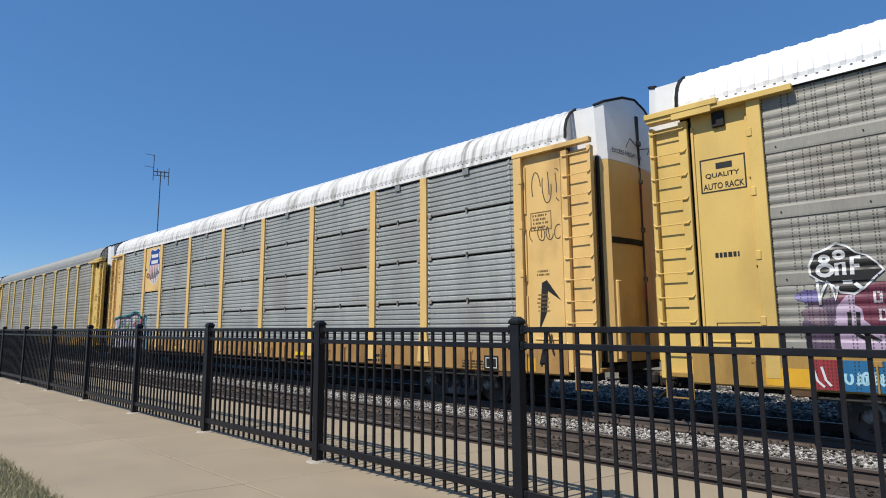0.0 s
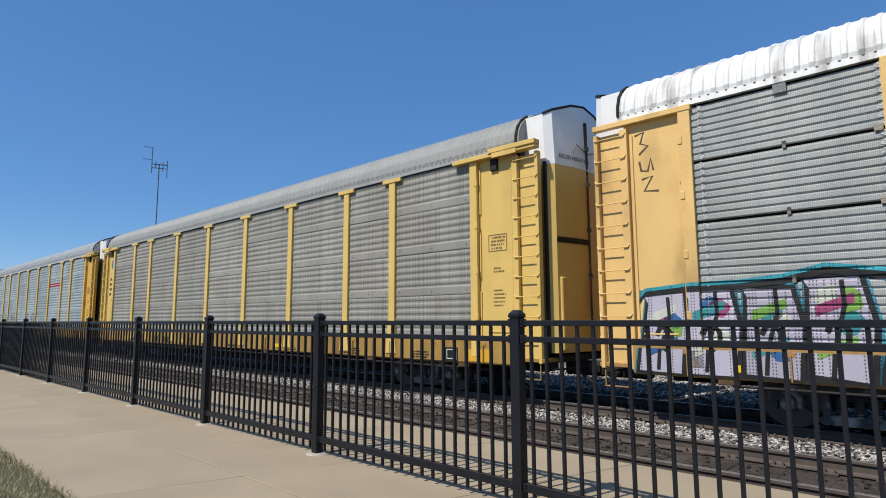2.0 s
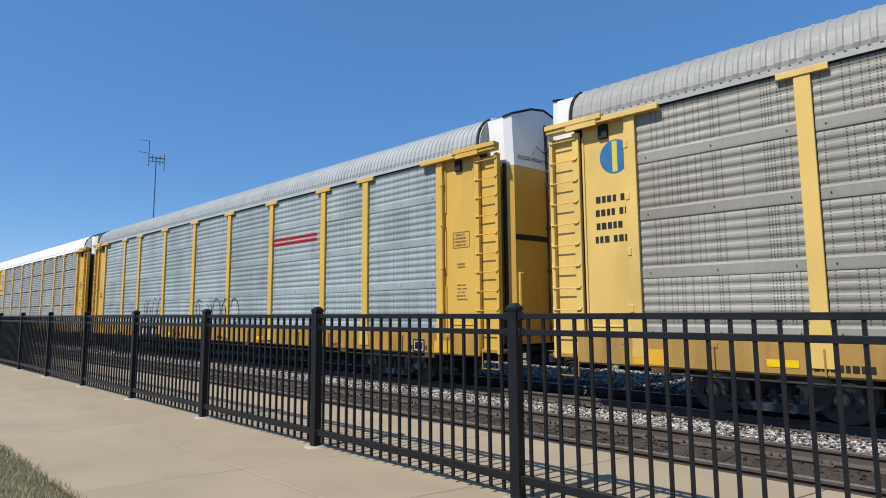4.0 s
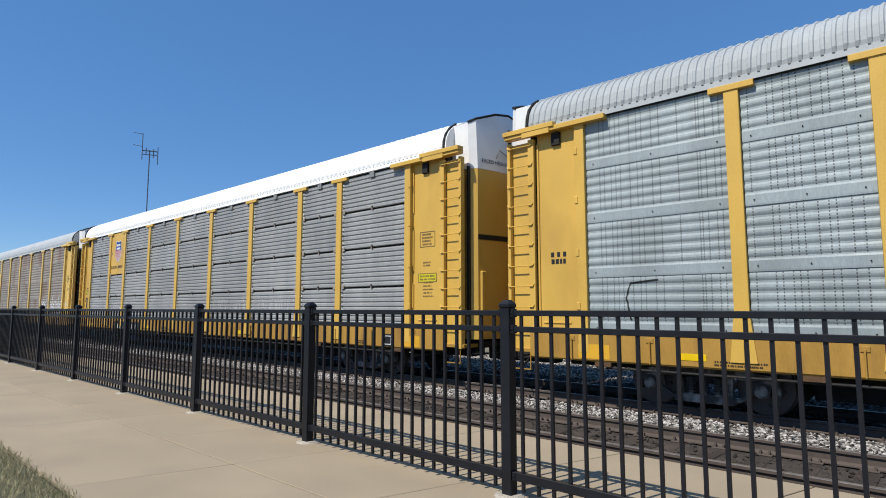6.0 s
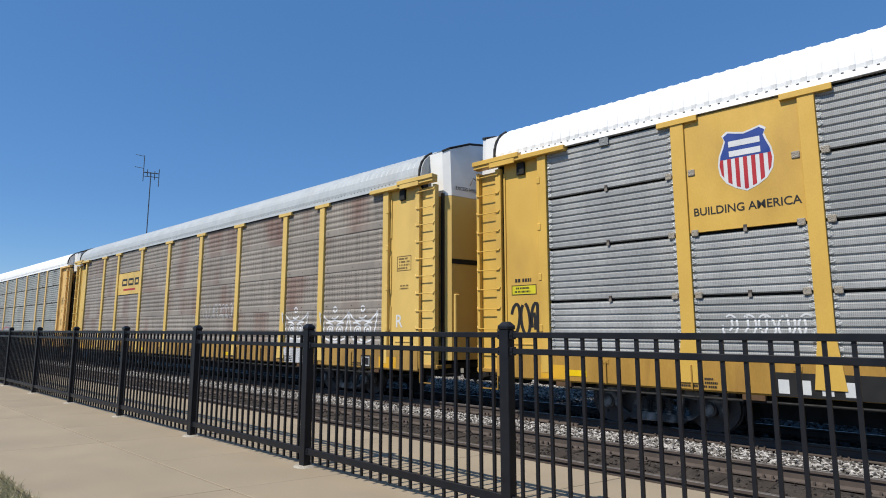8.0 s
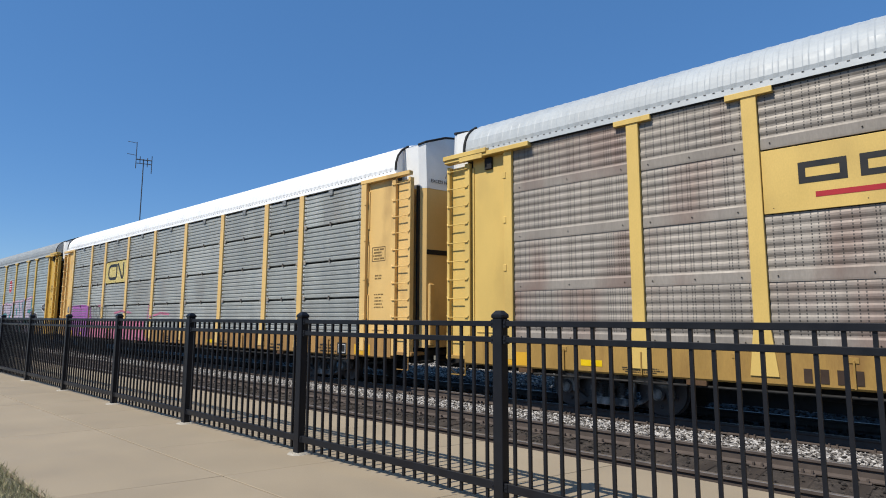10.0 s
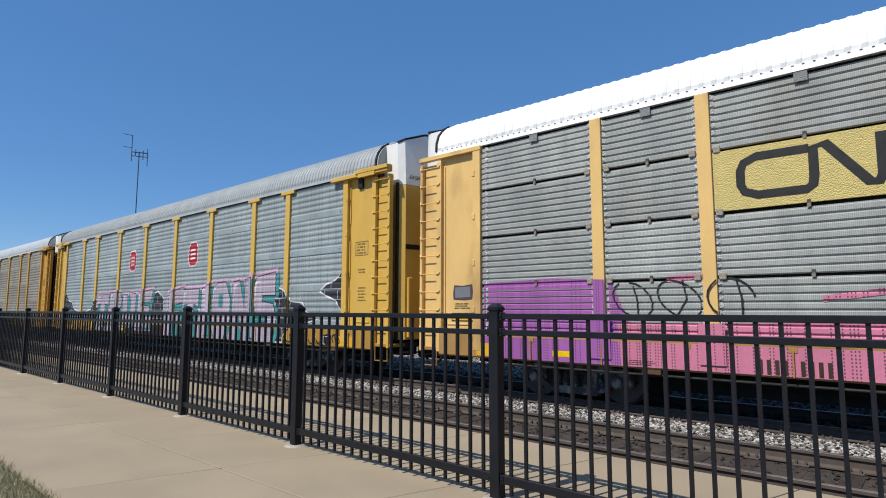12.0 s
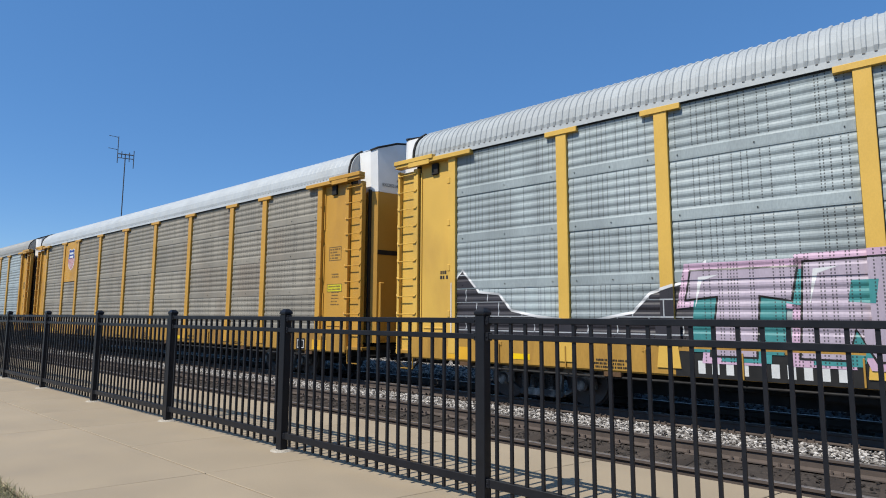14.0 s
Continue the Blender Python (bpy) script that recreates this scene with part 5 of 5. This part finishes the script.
sign = part("sign_panel", bm, YELLOWS["pale"], C[5], "yellow sign panel with a dark emblem")
for i, (a, b) in enumerate(((19.9, 19.3), (19.15, 18.55), (18.4, 17.95))):
    flat("emblem_bar", C[5], outline(b, a, 3.3, 3.62, 0.09), INK, -0.016, "", sign)
flat("emblem_bar", C[5], plate(18.3, 19.7, 3.08, 3.16), RED, -0.016, "", sign)


def crown(d, w, z, h):
    """A crown in one line: two horns, a scalloped top, a bowed foot, and a round-eyed face."""
    bow = lambda a, b, sag, n=6: [(a[0] + (b[0] - a[0]) * i / n, a[1] + (b[1] - a[1]) * i / n - sag * math.sin(math.pi * i / n)) for i in range(n + 1)]
    ring = lambda c, zz, r: [(c + r * math.cos(i * math.pi / 6), zz + r * math.sin(i * math.pi / 6)) for i in range(13)]
    horn_a, horn_b, mid = (d + w / 2, z + h), (d - w / 2, z + h), (d, z + 0.72 * h)
    low_a, low_b = (d + 0.36 * w, z + 0.12 * h), (d - 0.36 * w, z + 0.12 * h)
    return ribbons([bow(horn_a, mid, 0.16 * h) + bow(mid, horn_b, 0.16 * h)[1:], bow(horn_a, low_a, 0.0, 3), bow(low_a, low_b, 0.14 * h), bow(low_b, horn_b, 0.0, 3),
                    ring(d + 0.17 * w, z + 0.36 * h, 0.13), ring(d + 0.16 * w, z + 0.36 * h, 0.05), ring(d - 0.17 * w, z + 0.38 * h, 0.13), ring(d - 0.18 * w, z + 0.36 * h, 0.05),
                    ring(d, z + h * 1.08, 0.07), bow((d + 0.12 * w, z + 0.80 * h), (d - 0.12 * w, z + 0.86 * h), 0.05), bow((d + 0.32 * w, z + 0.62 * h), (d + 0.05 * w, z + 0.52 * h), -0.04),
                    bow((d - 0.32 * w, z + 0.62 * h), (d - 0.05 * w, z + 0.52 * h), -0.04), bow((d + 0.1 * w, z + 0.12 * h), (d - 0.1 * w, z + 0.12 * h), 0.05)], 0.045)


for d, w, z, h in ((5.73, 1.26, 1.05, 0.78), (3.85, 1.22, 1.00, 0.80), (2.68, 1.18, 1.00, 0.80)):
    sprayed("crown_outline", C[5], crown(d, w, z, h), PURE, 0, "white sprayed crown")
sprayed("crown_fill", C[5], polygon([(6.15, 0.34), (6.25, 0.72), (6.12, 1.05), (5.3, 1.05), (5.02, 0.78), (5.10, 0.34)]), spray(0.62, 0.62, 0.62), 0, "worn white paint under the crown")
sprayed("tag_line", C[5], scrawl(11.7, 9.5, 1.72, 2.2, 8, 122, 0.03), spray(0.6, 0.6, 0.6), 0, "thin white scrawl")
flat("stencil_letter", C[5], lettering("R", 1.46, 1.24, 1.38, 1.68, 0.01), PURE, -0.004, "white letter")

# seventh car: yellow plate with a bent-line emblem, magenta overspray
bm = bmesh.new()
box(bm, -20.38, -17.80, -0.012, 0.02, 2.90, 3.87, 0.004)
sign = part("sign_panel", bm, shade("pale_sign_paint", (0.78, 0.62, 0.22), 0.5, 0, 0.06), C[6], "pale yellow sign panel with a bold emblem")
arc = [(19.05, 3.70), (19.75, 3.70), (19.93, 3.62), (19.98, 3.50), (19.98, 3.28), (19.93, 3.17), (19.75, 3.10), (19.1, 3.10), (19.02, 3.16), (19.0, 3.3), (19.0, 3.7), (18.85, 3.74), (18.35, 3.10), (18.25, 3.10), (18.2, 3.2), (18.2, 3.78)]
flat("emblem_line", C[6], ribbons([arc], 0.13), INK, -0.016, "black bent-line emblem", sign)
PINK, MAG = spray(0.62, 0.20, 0.30), spray(0.38, 0.12, 0.38)
sprayed("overspray", C[6], polygon([(25.05, 0.3), (25.05, 1.9), (23.4, 1.95), (22.2, 1.88), (21.9, 1.2), (21.4, 0.3)]), MAG, 0, "magenta overspray")
sprayed("overspray", C[6], polygon([(22.0, 0.3), (22.1, 1.1), (19.5, 1.15), (17.6, 1.25), (15.6, 1.2), (15.1, 0.3)]), PINK, 1, "pink overspray")
for stroke in ([(21.2, 1.85), (20.6, 1.9)], [(15.3, 1.2), (15.15, 1.9), (15.0, 1.4)], [(19.0, 1.5), (18.1, 1.62), (17.0, 1.5)], [(14.9, 1.35), (14.0, 1.5), (13.2, 1.45)]):
    sprayed("overspray", C[6], ribbons([stroke], 0.09), PINK, 1)
sprayed("tag_line", C[6], scrawl(22.2, 19.8, 1.2, 1.85, 3, 131, 0.03), INK, 2, "thin black tag")
sprayed("smudge", C[6], polygon([(25.93, 1.57), (25.94, 1.72), (25.91, 1.89), (25.66, 1.87), (25.40, 1.90), (25.38, 1.74), (25.40, 1.57), (25.62, 1.55)]), paint(0.10, 0.06, 0.075), 0, "dark smudge over old lettering")
sprayed("smudge", C[6], polygon([(25.88, 1.61), (25.88, 1.84), (25.45, 1.85), (25.45, 1.62)]), paint(0.22, 0.22, 0.24), 1)
flat("stencil_tag", C[6], plate(25.35, 25.98, 1.10, 1.28), paint(0.80, 0.5, 0.02), -0.006, "orange yellow notice")
flat("stencil_box", C[6], outline(25.35, 25.98, 1.10, 1.28, 0.02), INK, -0.008)
flat("stencil_lines", C[6], bars(25.9, 25.45, 1.36, 1.5, 3, 133), INK, -0.004)

# eighth car: large lilac letters with turquoise sides over black brickwork
TEAL, ROSE = spray(0.06, 0.30, 0.30), spray(0.66, 0.44, 0.58)
WALL = spray(0.035, 0.032, 0.04)
GROUT = paint(0.45, 0.47, 0.49)
LEFT_PIECE = [(25.1, 0.88), (25.1, 2.0), (24.85, 2.28), (24.4, 1.8), (23.9, 1.75), (23.6, 1.42), (23.0, 1.3), (22.0, 1.2), (21.1, 1.38), (20.8, 1.7), (20.3, 1.85), (19.9, 2.2), (19.7, 0.88), (22.5, 0.88)]
MID_PIECE = [(14.3, 0.88), (14.3, 1.62), (13.95, 1.78), (13.75, 2.02), (13.45, 2.08), (13.2, 1.95), (12.9, 1.8), (12.9, 0.88)]
RIGHT_PIECE = [(5.6, 0.4), (5.6, 2.15), (5.2, 2.2), (4.9, 2.0), (4.5, 1.9), (4.3, 1.6), (3.7, 1.55), (3.5, 1.3), (2.9, 1.1), (3.6, 0.95), (4.4, 0.8), (4.6, 0.4)]
TAIL_PIECE = [(2.9, 1.85), (2.6, 2.05), (2.2, 2.15), (1.82, 2.45), (1.82, 1.2), (2.2, 1.6), (2.6, 1.72)]


def brick_lines(pts):
    """Grout lines clipped to the outline of a painted wall."""
    ds, zs = [p[0] for p in pts], [p[1] for p in pts]
    def make():
        out = bmesh.new()
        z, row = min(zs) + 0.12, 0
        while z < max(zs):
            merged(out, clipped(polygon(pts)(), -max(ds), -min(ds), z, z + 0.022))
            d = min(ds) + (0.28 if row % 2 else 0.0)
            while d < max(ds):
                merged(out, clipped(polygon(pts)(), -d - 0.02, -d, z, z + 0.29))
                d += 0.56
            z += 0.29
            row += 1
        return out
    return make


for pts in (LEFT_PIECE, MID_PIECE, RIGHT_PIECE, TAIL_PIECE):
    sprayed("painted_wall", C[7], polygon(pts), WALL, 0, "black painted brickwork")
    sprayed("painted_grout", C[7], brick_lines(pts), GROUT, 1)
    sprayed("painted_edge", C[7], ribbons([pts + pts[:1]], 0.05), PURE, 2)
LETTERS = dict(
    T=[(0, 1), (-0.04, 0.66), (0.3, 0.70), (0.26, 0), (0.70, 0), (0.70, 0.70), (1, 0.64), (1.04, 1)],
    R=[(0, 0), (0, 1), (0.8, 1.02), (1, 0.8), (0.95, 0.55), (0.75, 0.45), (1.05, 0), (0.62, 0), (0.44, 0.32), (0.38, 0)],
    U=[(0, 1), (0, 0.2), (0.2, 0), (0.8, 0), (1, 0.2), (1, 1), (0.64, 1.04), (0.62, 0.36), (0.38, 0.36), (0.36, 0.98)],
    E=[(0, 0), (0, 0.96), (1, 1.04), (0.93, 0.72), (0.42, 0.70), (0.42, 0.60), (0.85, 0.58), (0.85, 0.38), (0.42, 0.40), (0.42, 0.30), (1, 0.3), (1.04, 0)],
    F=[(0, 0), (0, 0.94), (1, 1.06), (0.95, 0.74), (0.42, 0.68), (0.42, 0.56), (0.85, 0.56), (0.82, 0.3), (0.42, 0.3), (0.42, 0)],
    I=[(0.1, 0), (0.05, 0.96), (0.95, 1.03), (0.9, 0)],
    O=[(0.25, 0), (0, 0.3), (0, 0.72), (0.25, 1), (0.75, 1.02), (1, 0.72), (1, 0.28), (0.75, 0)],
    N=[(0, 0), (0, 0.97), (0.36, 1), (0.64, 0.52), (0.64, 1), (1, 1.03), (1, 0), (0.66, 0), (0.36, 0.46), (0.36, 0)],
    S=[(0, 0), (0, 0.28), (0.58, 0.30), (0.58, 0.40), (0.1, 0.42), (0, 0.6), (0, 0.85), (0.15, 1), (1, 1.06), (1, 0.72), (0.42, 0.72), (0.42, 0.62), (0.9, 0.58), (1.04, 0.4), (1.02, 0.15), (0.85, 0)])


def swollen(pts, r):
    """The outline pushed outwards by r."""
    area = sum(a[0] * b[1] - b[0] * a[1] for a, b in zip(pts, pts[1:] + pts[:1]))
    sign, out = (1 if area > 0 else -1), []
    for i, p in enumerate(pts):
        a, b = Vector(pts[i - 1]), Vector(pts[(i + 1) % len(pts)])
        e, f = (Vector(p) - a).normalized(), (b - Vector(p)).normalized()
        n1, n2 = Vector((e.y, -e.x)) * sign, Vector((f.y, -f.x)) * sign
        m = n1 + n2
        m = m / max(m.dot(n1), 0.45)
        out.append((p[0] + m.x * r, p[1] + m.y * r))
    return out


def piece(car, text, d0, d1, z0, za, zb, seed):
    rnd = random.Random(seed)
    widths = [0.62 if c == "I" else 1.0 for c in text]
    step, d = (d0 - d1) / sum(widths), d0
    for c, wd in zip(text, widths):
        w, top = step * wd, za + (zb - za) * (d0 - d) / (d0 - d1) + rnd.uniform(-0.06, 0.06)
        lean, low = rnd.uniform(-0.06, 0.10), z0 + rnd.uniform(-0.04, 0.08)
        place = lambda p: (d - 0.06 * w - p[0] * w * 0.9 - lean * p[1] * w, low + p[1] * (top - low))
        pts = [place(p) for p in LETTERS[c]]
        sprayed("letter_halo", car, polygon(swollen(pts, 0.13)), ROSE, 3, "pink halo")
        sprayed("letter_side", car, polygon([(a - 0.17, b - 0.06) for a, b in swollen(pts, 0.03)]), TEAL, 4, "turquoise letter side")
        sprayed("letter_ground", car, polygon([place(p) for p in ((0.04, 0.03), (0.04, 0.88), (0.96, 0.9), (0.96, 0.03))]), TEAL, 4.5, "turquoise letter ground")
        sprayed("letter_outline", car, polygon(swollen(pts, 0.03)), INK, 5)
        sprayed("letter_face", car, polygon(pts), LILAC, 6, "lilac letter face")
        if c in "RO":
            hole = [place(p) for p in ((0.38, 0.58), (0.40, 0.80), (0.62, 0.80), (0.60, 0.56))]
            sprayed("letter_eye", car, polygon(hole), TEAL, 7)
        shine = [place(p) for p in ((0.06, 0.55), (0.08, 0.93), (0.30, 0.95), (0.12, 0.88))]
        sprayed("letter_shine", car, polygon(shine), PURE, 7)
        d -= w


piece(C[7], "TRUE", 20.3, 14.0, 0.66, 2.02, 2.12, 5)
piece(C[7], "FTIONS", 12.6, 5.0, 0.33, 2.05, 2.40, 6)
for d, z in ((16.2, 3.44), (10.6, 3.38)):
    octagon = [(d + a * 0.33, z + b * 0.41) for a, b in ((1, 0.6), (0.6, 1), (-0.6, 1), (-1, 0.6), (-1, -0.6), (-0.6, -1), (0.6, -1), (1, -0.6))]
    sprayed("badge_edge", C[7], polygon(swollen(octagon, 0.05)), PURE, 0)
    sprayed("badge", C[7], polygon(octagon), RED, 1, "red octagonal emblem")
    for dz in (-0.15, 0.0, 0.15):
        sprayed("badge_bar", C[7], plate(d - 0.18, d + 0.2, z + dz - 0.035, z + dz + 0.035), PURE, 2)
flat("sill_field", C[7], plate(5.0, 20.4, SILL_LOW + 0.01, 0.76), INK, -0.0525, "black painted sill")
flat("stencil_bars", C[7], bars(25.55, 25.2, 2.1, 2.32, 2, 143, 0.7), INK, -0.004)
sprayed("tag_line", C[7], scrawl(4.4, 1.9, 0.42, 0.7, 7, 144, 0.03), INK, 3)

# ninth car: small shield
shield_sign(C[8], 20.5, 22.4, 2.90, 4.86, 21.4, 3.98, 0.85, 1.0, False)


# ---------------------------------------------------------------- far things
def antenna():
    a = thing("antenna_mast", "thin grey steel antenna mast with a branched aerial", "antenna")
    a.location = (-71.6, 25.0, -0.75)
    steel = shade("dull_mast_steel", (0.10, 0.11, 0.13), 0.6, 0.4)
    bm = bmesh.new()
    rod(bm, (0, 0, 0), (0, 0, 22.2), 0.065)
    part("mast", bm, steel, a)
    ax = Vector((0.34, 0.94, 0))
    for z, r in ((22.1, 0.07), (21.6, 0.05)):
        bm = bmesh.new()
        rod(bm, ax * -0.85 + Vector((0, 0, z)), ax * 0.95 + Vector((0, 0, z)), r)
        part("crossarm", bm, steel, a)
    for u, z0, z1 in ((-0.85, 20.9, 24.3), (0.95, 20.4, 22.7), (0.45, 21.2, 22.4), (-0.4, 21.6, 22.5)):
        bm = bmesh.new()
        rod(bm, ax * u + Vector((0, 0, z0)), ax * u + Vector((0, 0, z1)), 0.05)
        part("aerial", bm, steel, a)
    for z in (22.6, 24.2):
        bm = bmesh.new()
        rod(bm, ax * -0.85 + Vector((0, 0, z)), ax * -1.9 + Vector((0, 0, z + 0.1)), 0.035)
        part("dipole", bm, steel, a)


antenna()


def far_woods():
    rnd = np.random.default_rng(5)
    n = 9000
    x = rnd.uniform(-260, 220, n)
    top = 4.5 + 2.5 * np.sin(x * 0.07) + 1.5 * np.sin(x * 0.23 + 1)
    z = -0.7 + rnd.uniform(0, 1, n) ** 0.7 * top
    y = 300 + rnd.uniform(-8, 8, n)
    s = rnd.uniform(0.4, 1.1, n)
    v = np.empty((n, 3, 3))
    for k in range(3):
        a = rnd.uniform(0, 6.28, n)
        v[:, k] = np.c_[x + s * np.cos(a), y + rnd.uniform(-0.5, 0.5, n), z + s * np.sin(a)]
    me = bpy.data.meshes.new("far_woods")
    me.from_pydata(v.reshape(-1, 3).tolist(), [], np.arange(3 * n).reshape(-1, 3).tolist())
    me.materials.append(shade("winter_twigs", (0.09, 0.075, 0.055), 0.9))
    tagged(new("far_woods", me), "low brown line of distant winter woods", "woods", kind="stuff")


far_woods()


# ---------------------------------------------------------------- concrete slabs of the pavement
def slab(d_from, d_to, y0, y1):
    """One slab with slightly rounded edges; its cross joints run a little askew."""
    g, skew = 0.006, 0.30
    bm = bmesh.new()
    ring = [(d_from + g + skew * (y0 + 0.9), y0 + g), (d_to - g + skew * (y0 + 0.9), y0 + g), (d_to - g + skew * (y1 + 0.9), y1 - g), (d_from + g + skew * (y1 + 0.9), y1 - g)]
    cx, cy = sum(p[0] for p in ring) / 4, sum(p[1] for p in ring) / 4
    levels = []
    for z, k in ((-0.028, 0.0), (-0.004, 0.0), (0.0, 0.005)):
        levels.append([bm.verts.new((x - k * (1 if x > cx else -1), y - k * (1 if y > cy else -1), z)) for x, y in ring])
    for a, b in zip(levels, levels[1:]):
        for i in range(4):
            bm.faces.new((a[i], a[(i + 1) % 4], b[(i + 1) % 4], b[i]))
    bm.faces.new(levels[-1])
    part("slab", bm, CONCRETE, pavement)


k = -3
while 0.22 - 1.5 * k > -75:
    x = 0.22 - 1.5 * k
    slab(x - 1.5, x, -0.90, 1.68)
    if k % 2 == 0:
        slab(x - 3.0, x, -2.07, -0.90)
    k += 1
slab(3.22, 13.0, -2.07, -0.90)
slab(4.72, 13.0, -0.90, 1.68)


# ---------------------------------------------------------------- movement
def front_at(t):
    """Where the front of the second car is at t seconds: a steady run that slowly gains speed."""
    return -0.32 + 13.47 * t + 0.009 * t * t


# how far each coupling is drawn out or pushed in
SLACK = (0.0, 0.03, -0.05, -0.08, -0.08, -0.05, -0.04, 0.1, 0.1, 0.1)


def motions():
    times = [0.5 * i for i in range(29)]
    turns = [i / FPS for i in range(14 * FPS + 1)]
    for k, car in enumerate(CARS):
        rows = [(t, front_at(t) - PITCH * (k - 1) + SLACK[k]) for t in times]
        walk(car, [(t, pose(x, SIDE_Y + SKEW * (2 - x), 0, 0, 0, -math.degrees(SKEW))) for t, x in rows])
        for wheel in car_wheels[car.name]:
            x, y, z = wheel.location
            walk(wheel, [(t, pose(x, y, z, 0, math.degrees(front_at(t) / 0.42), 0)) for t in turns])


motions()
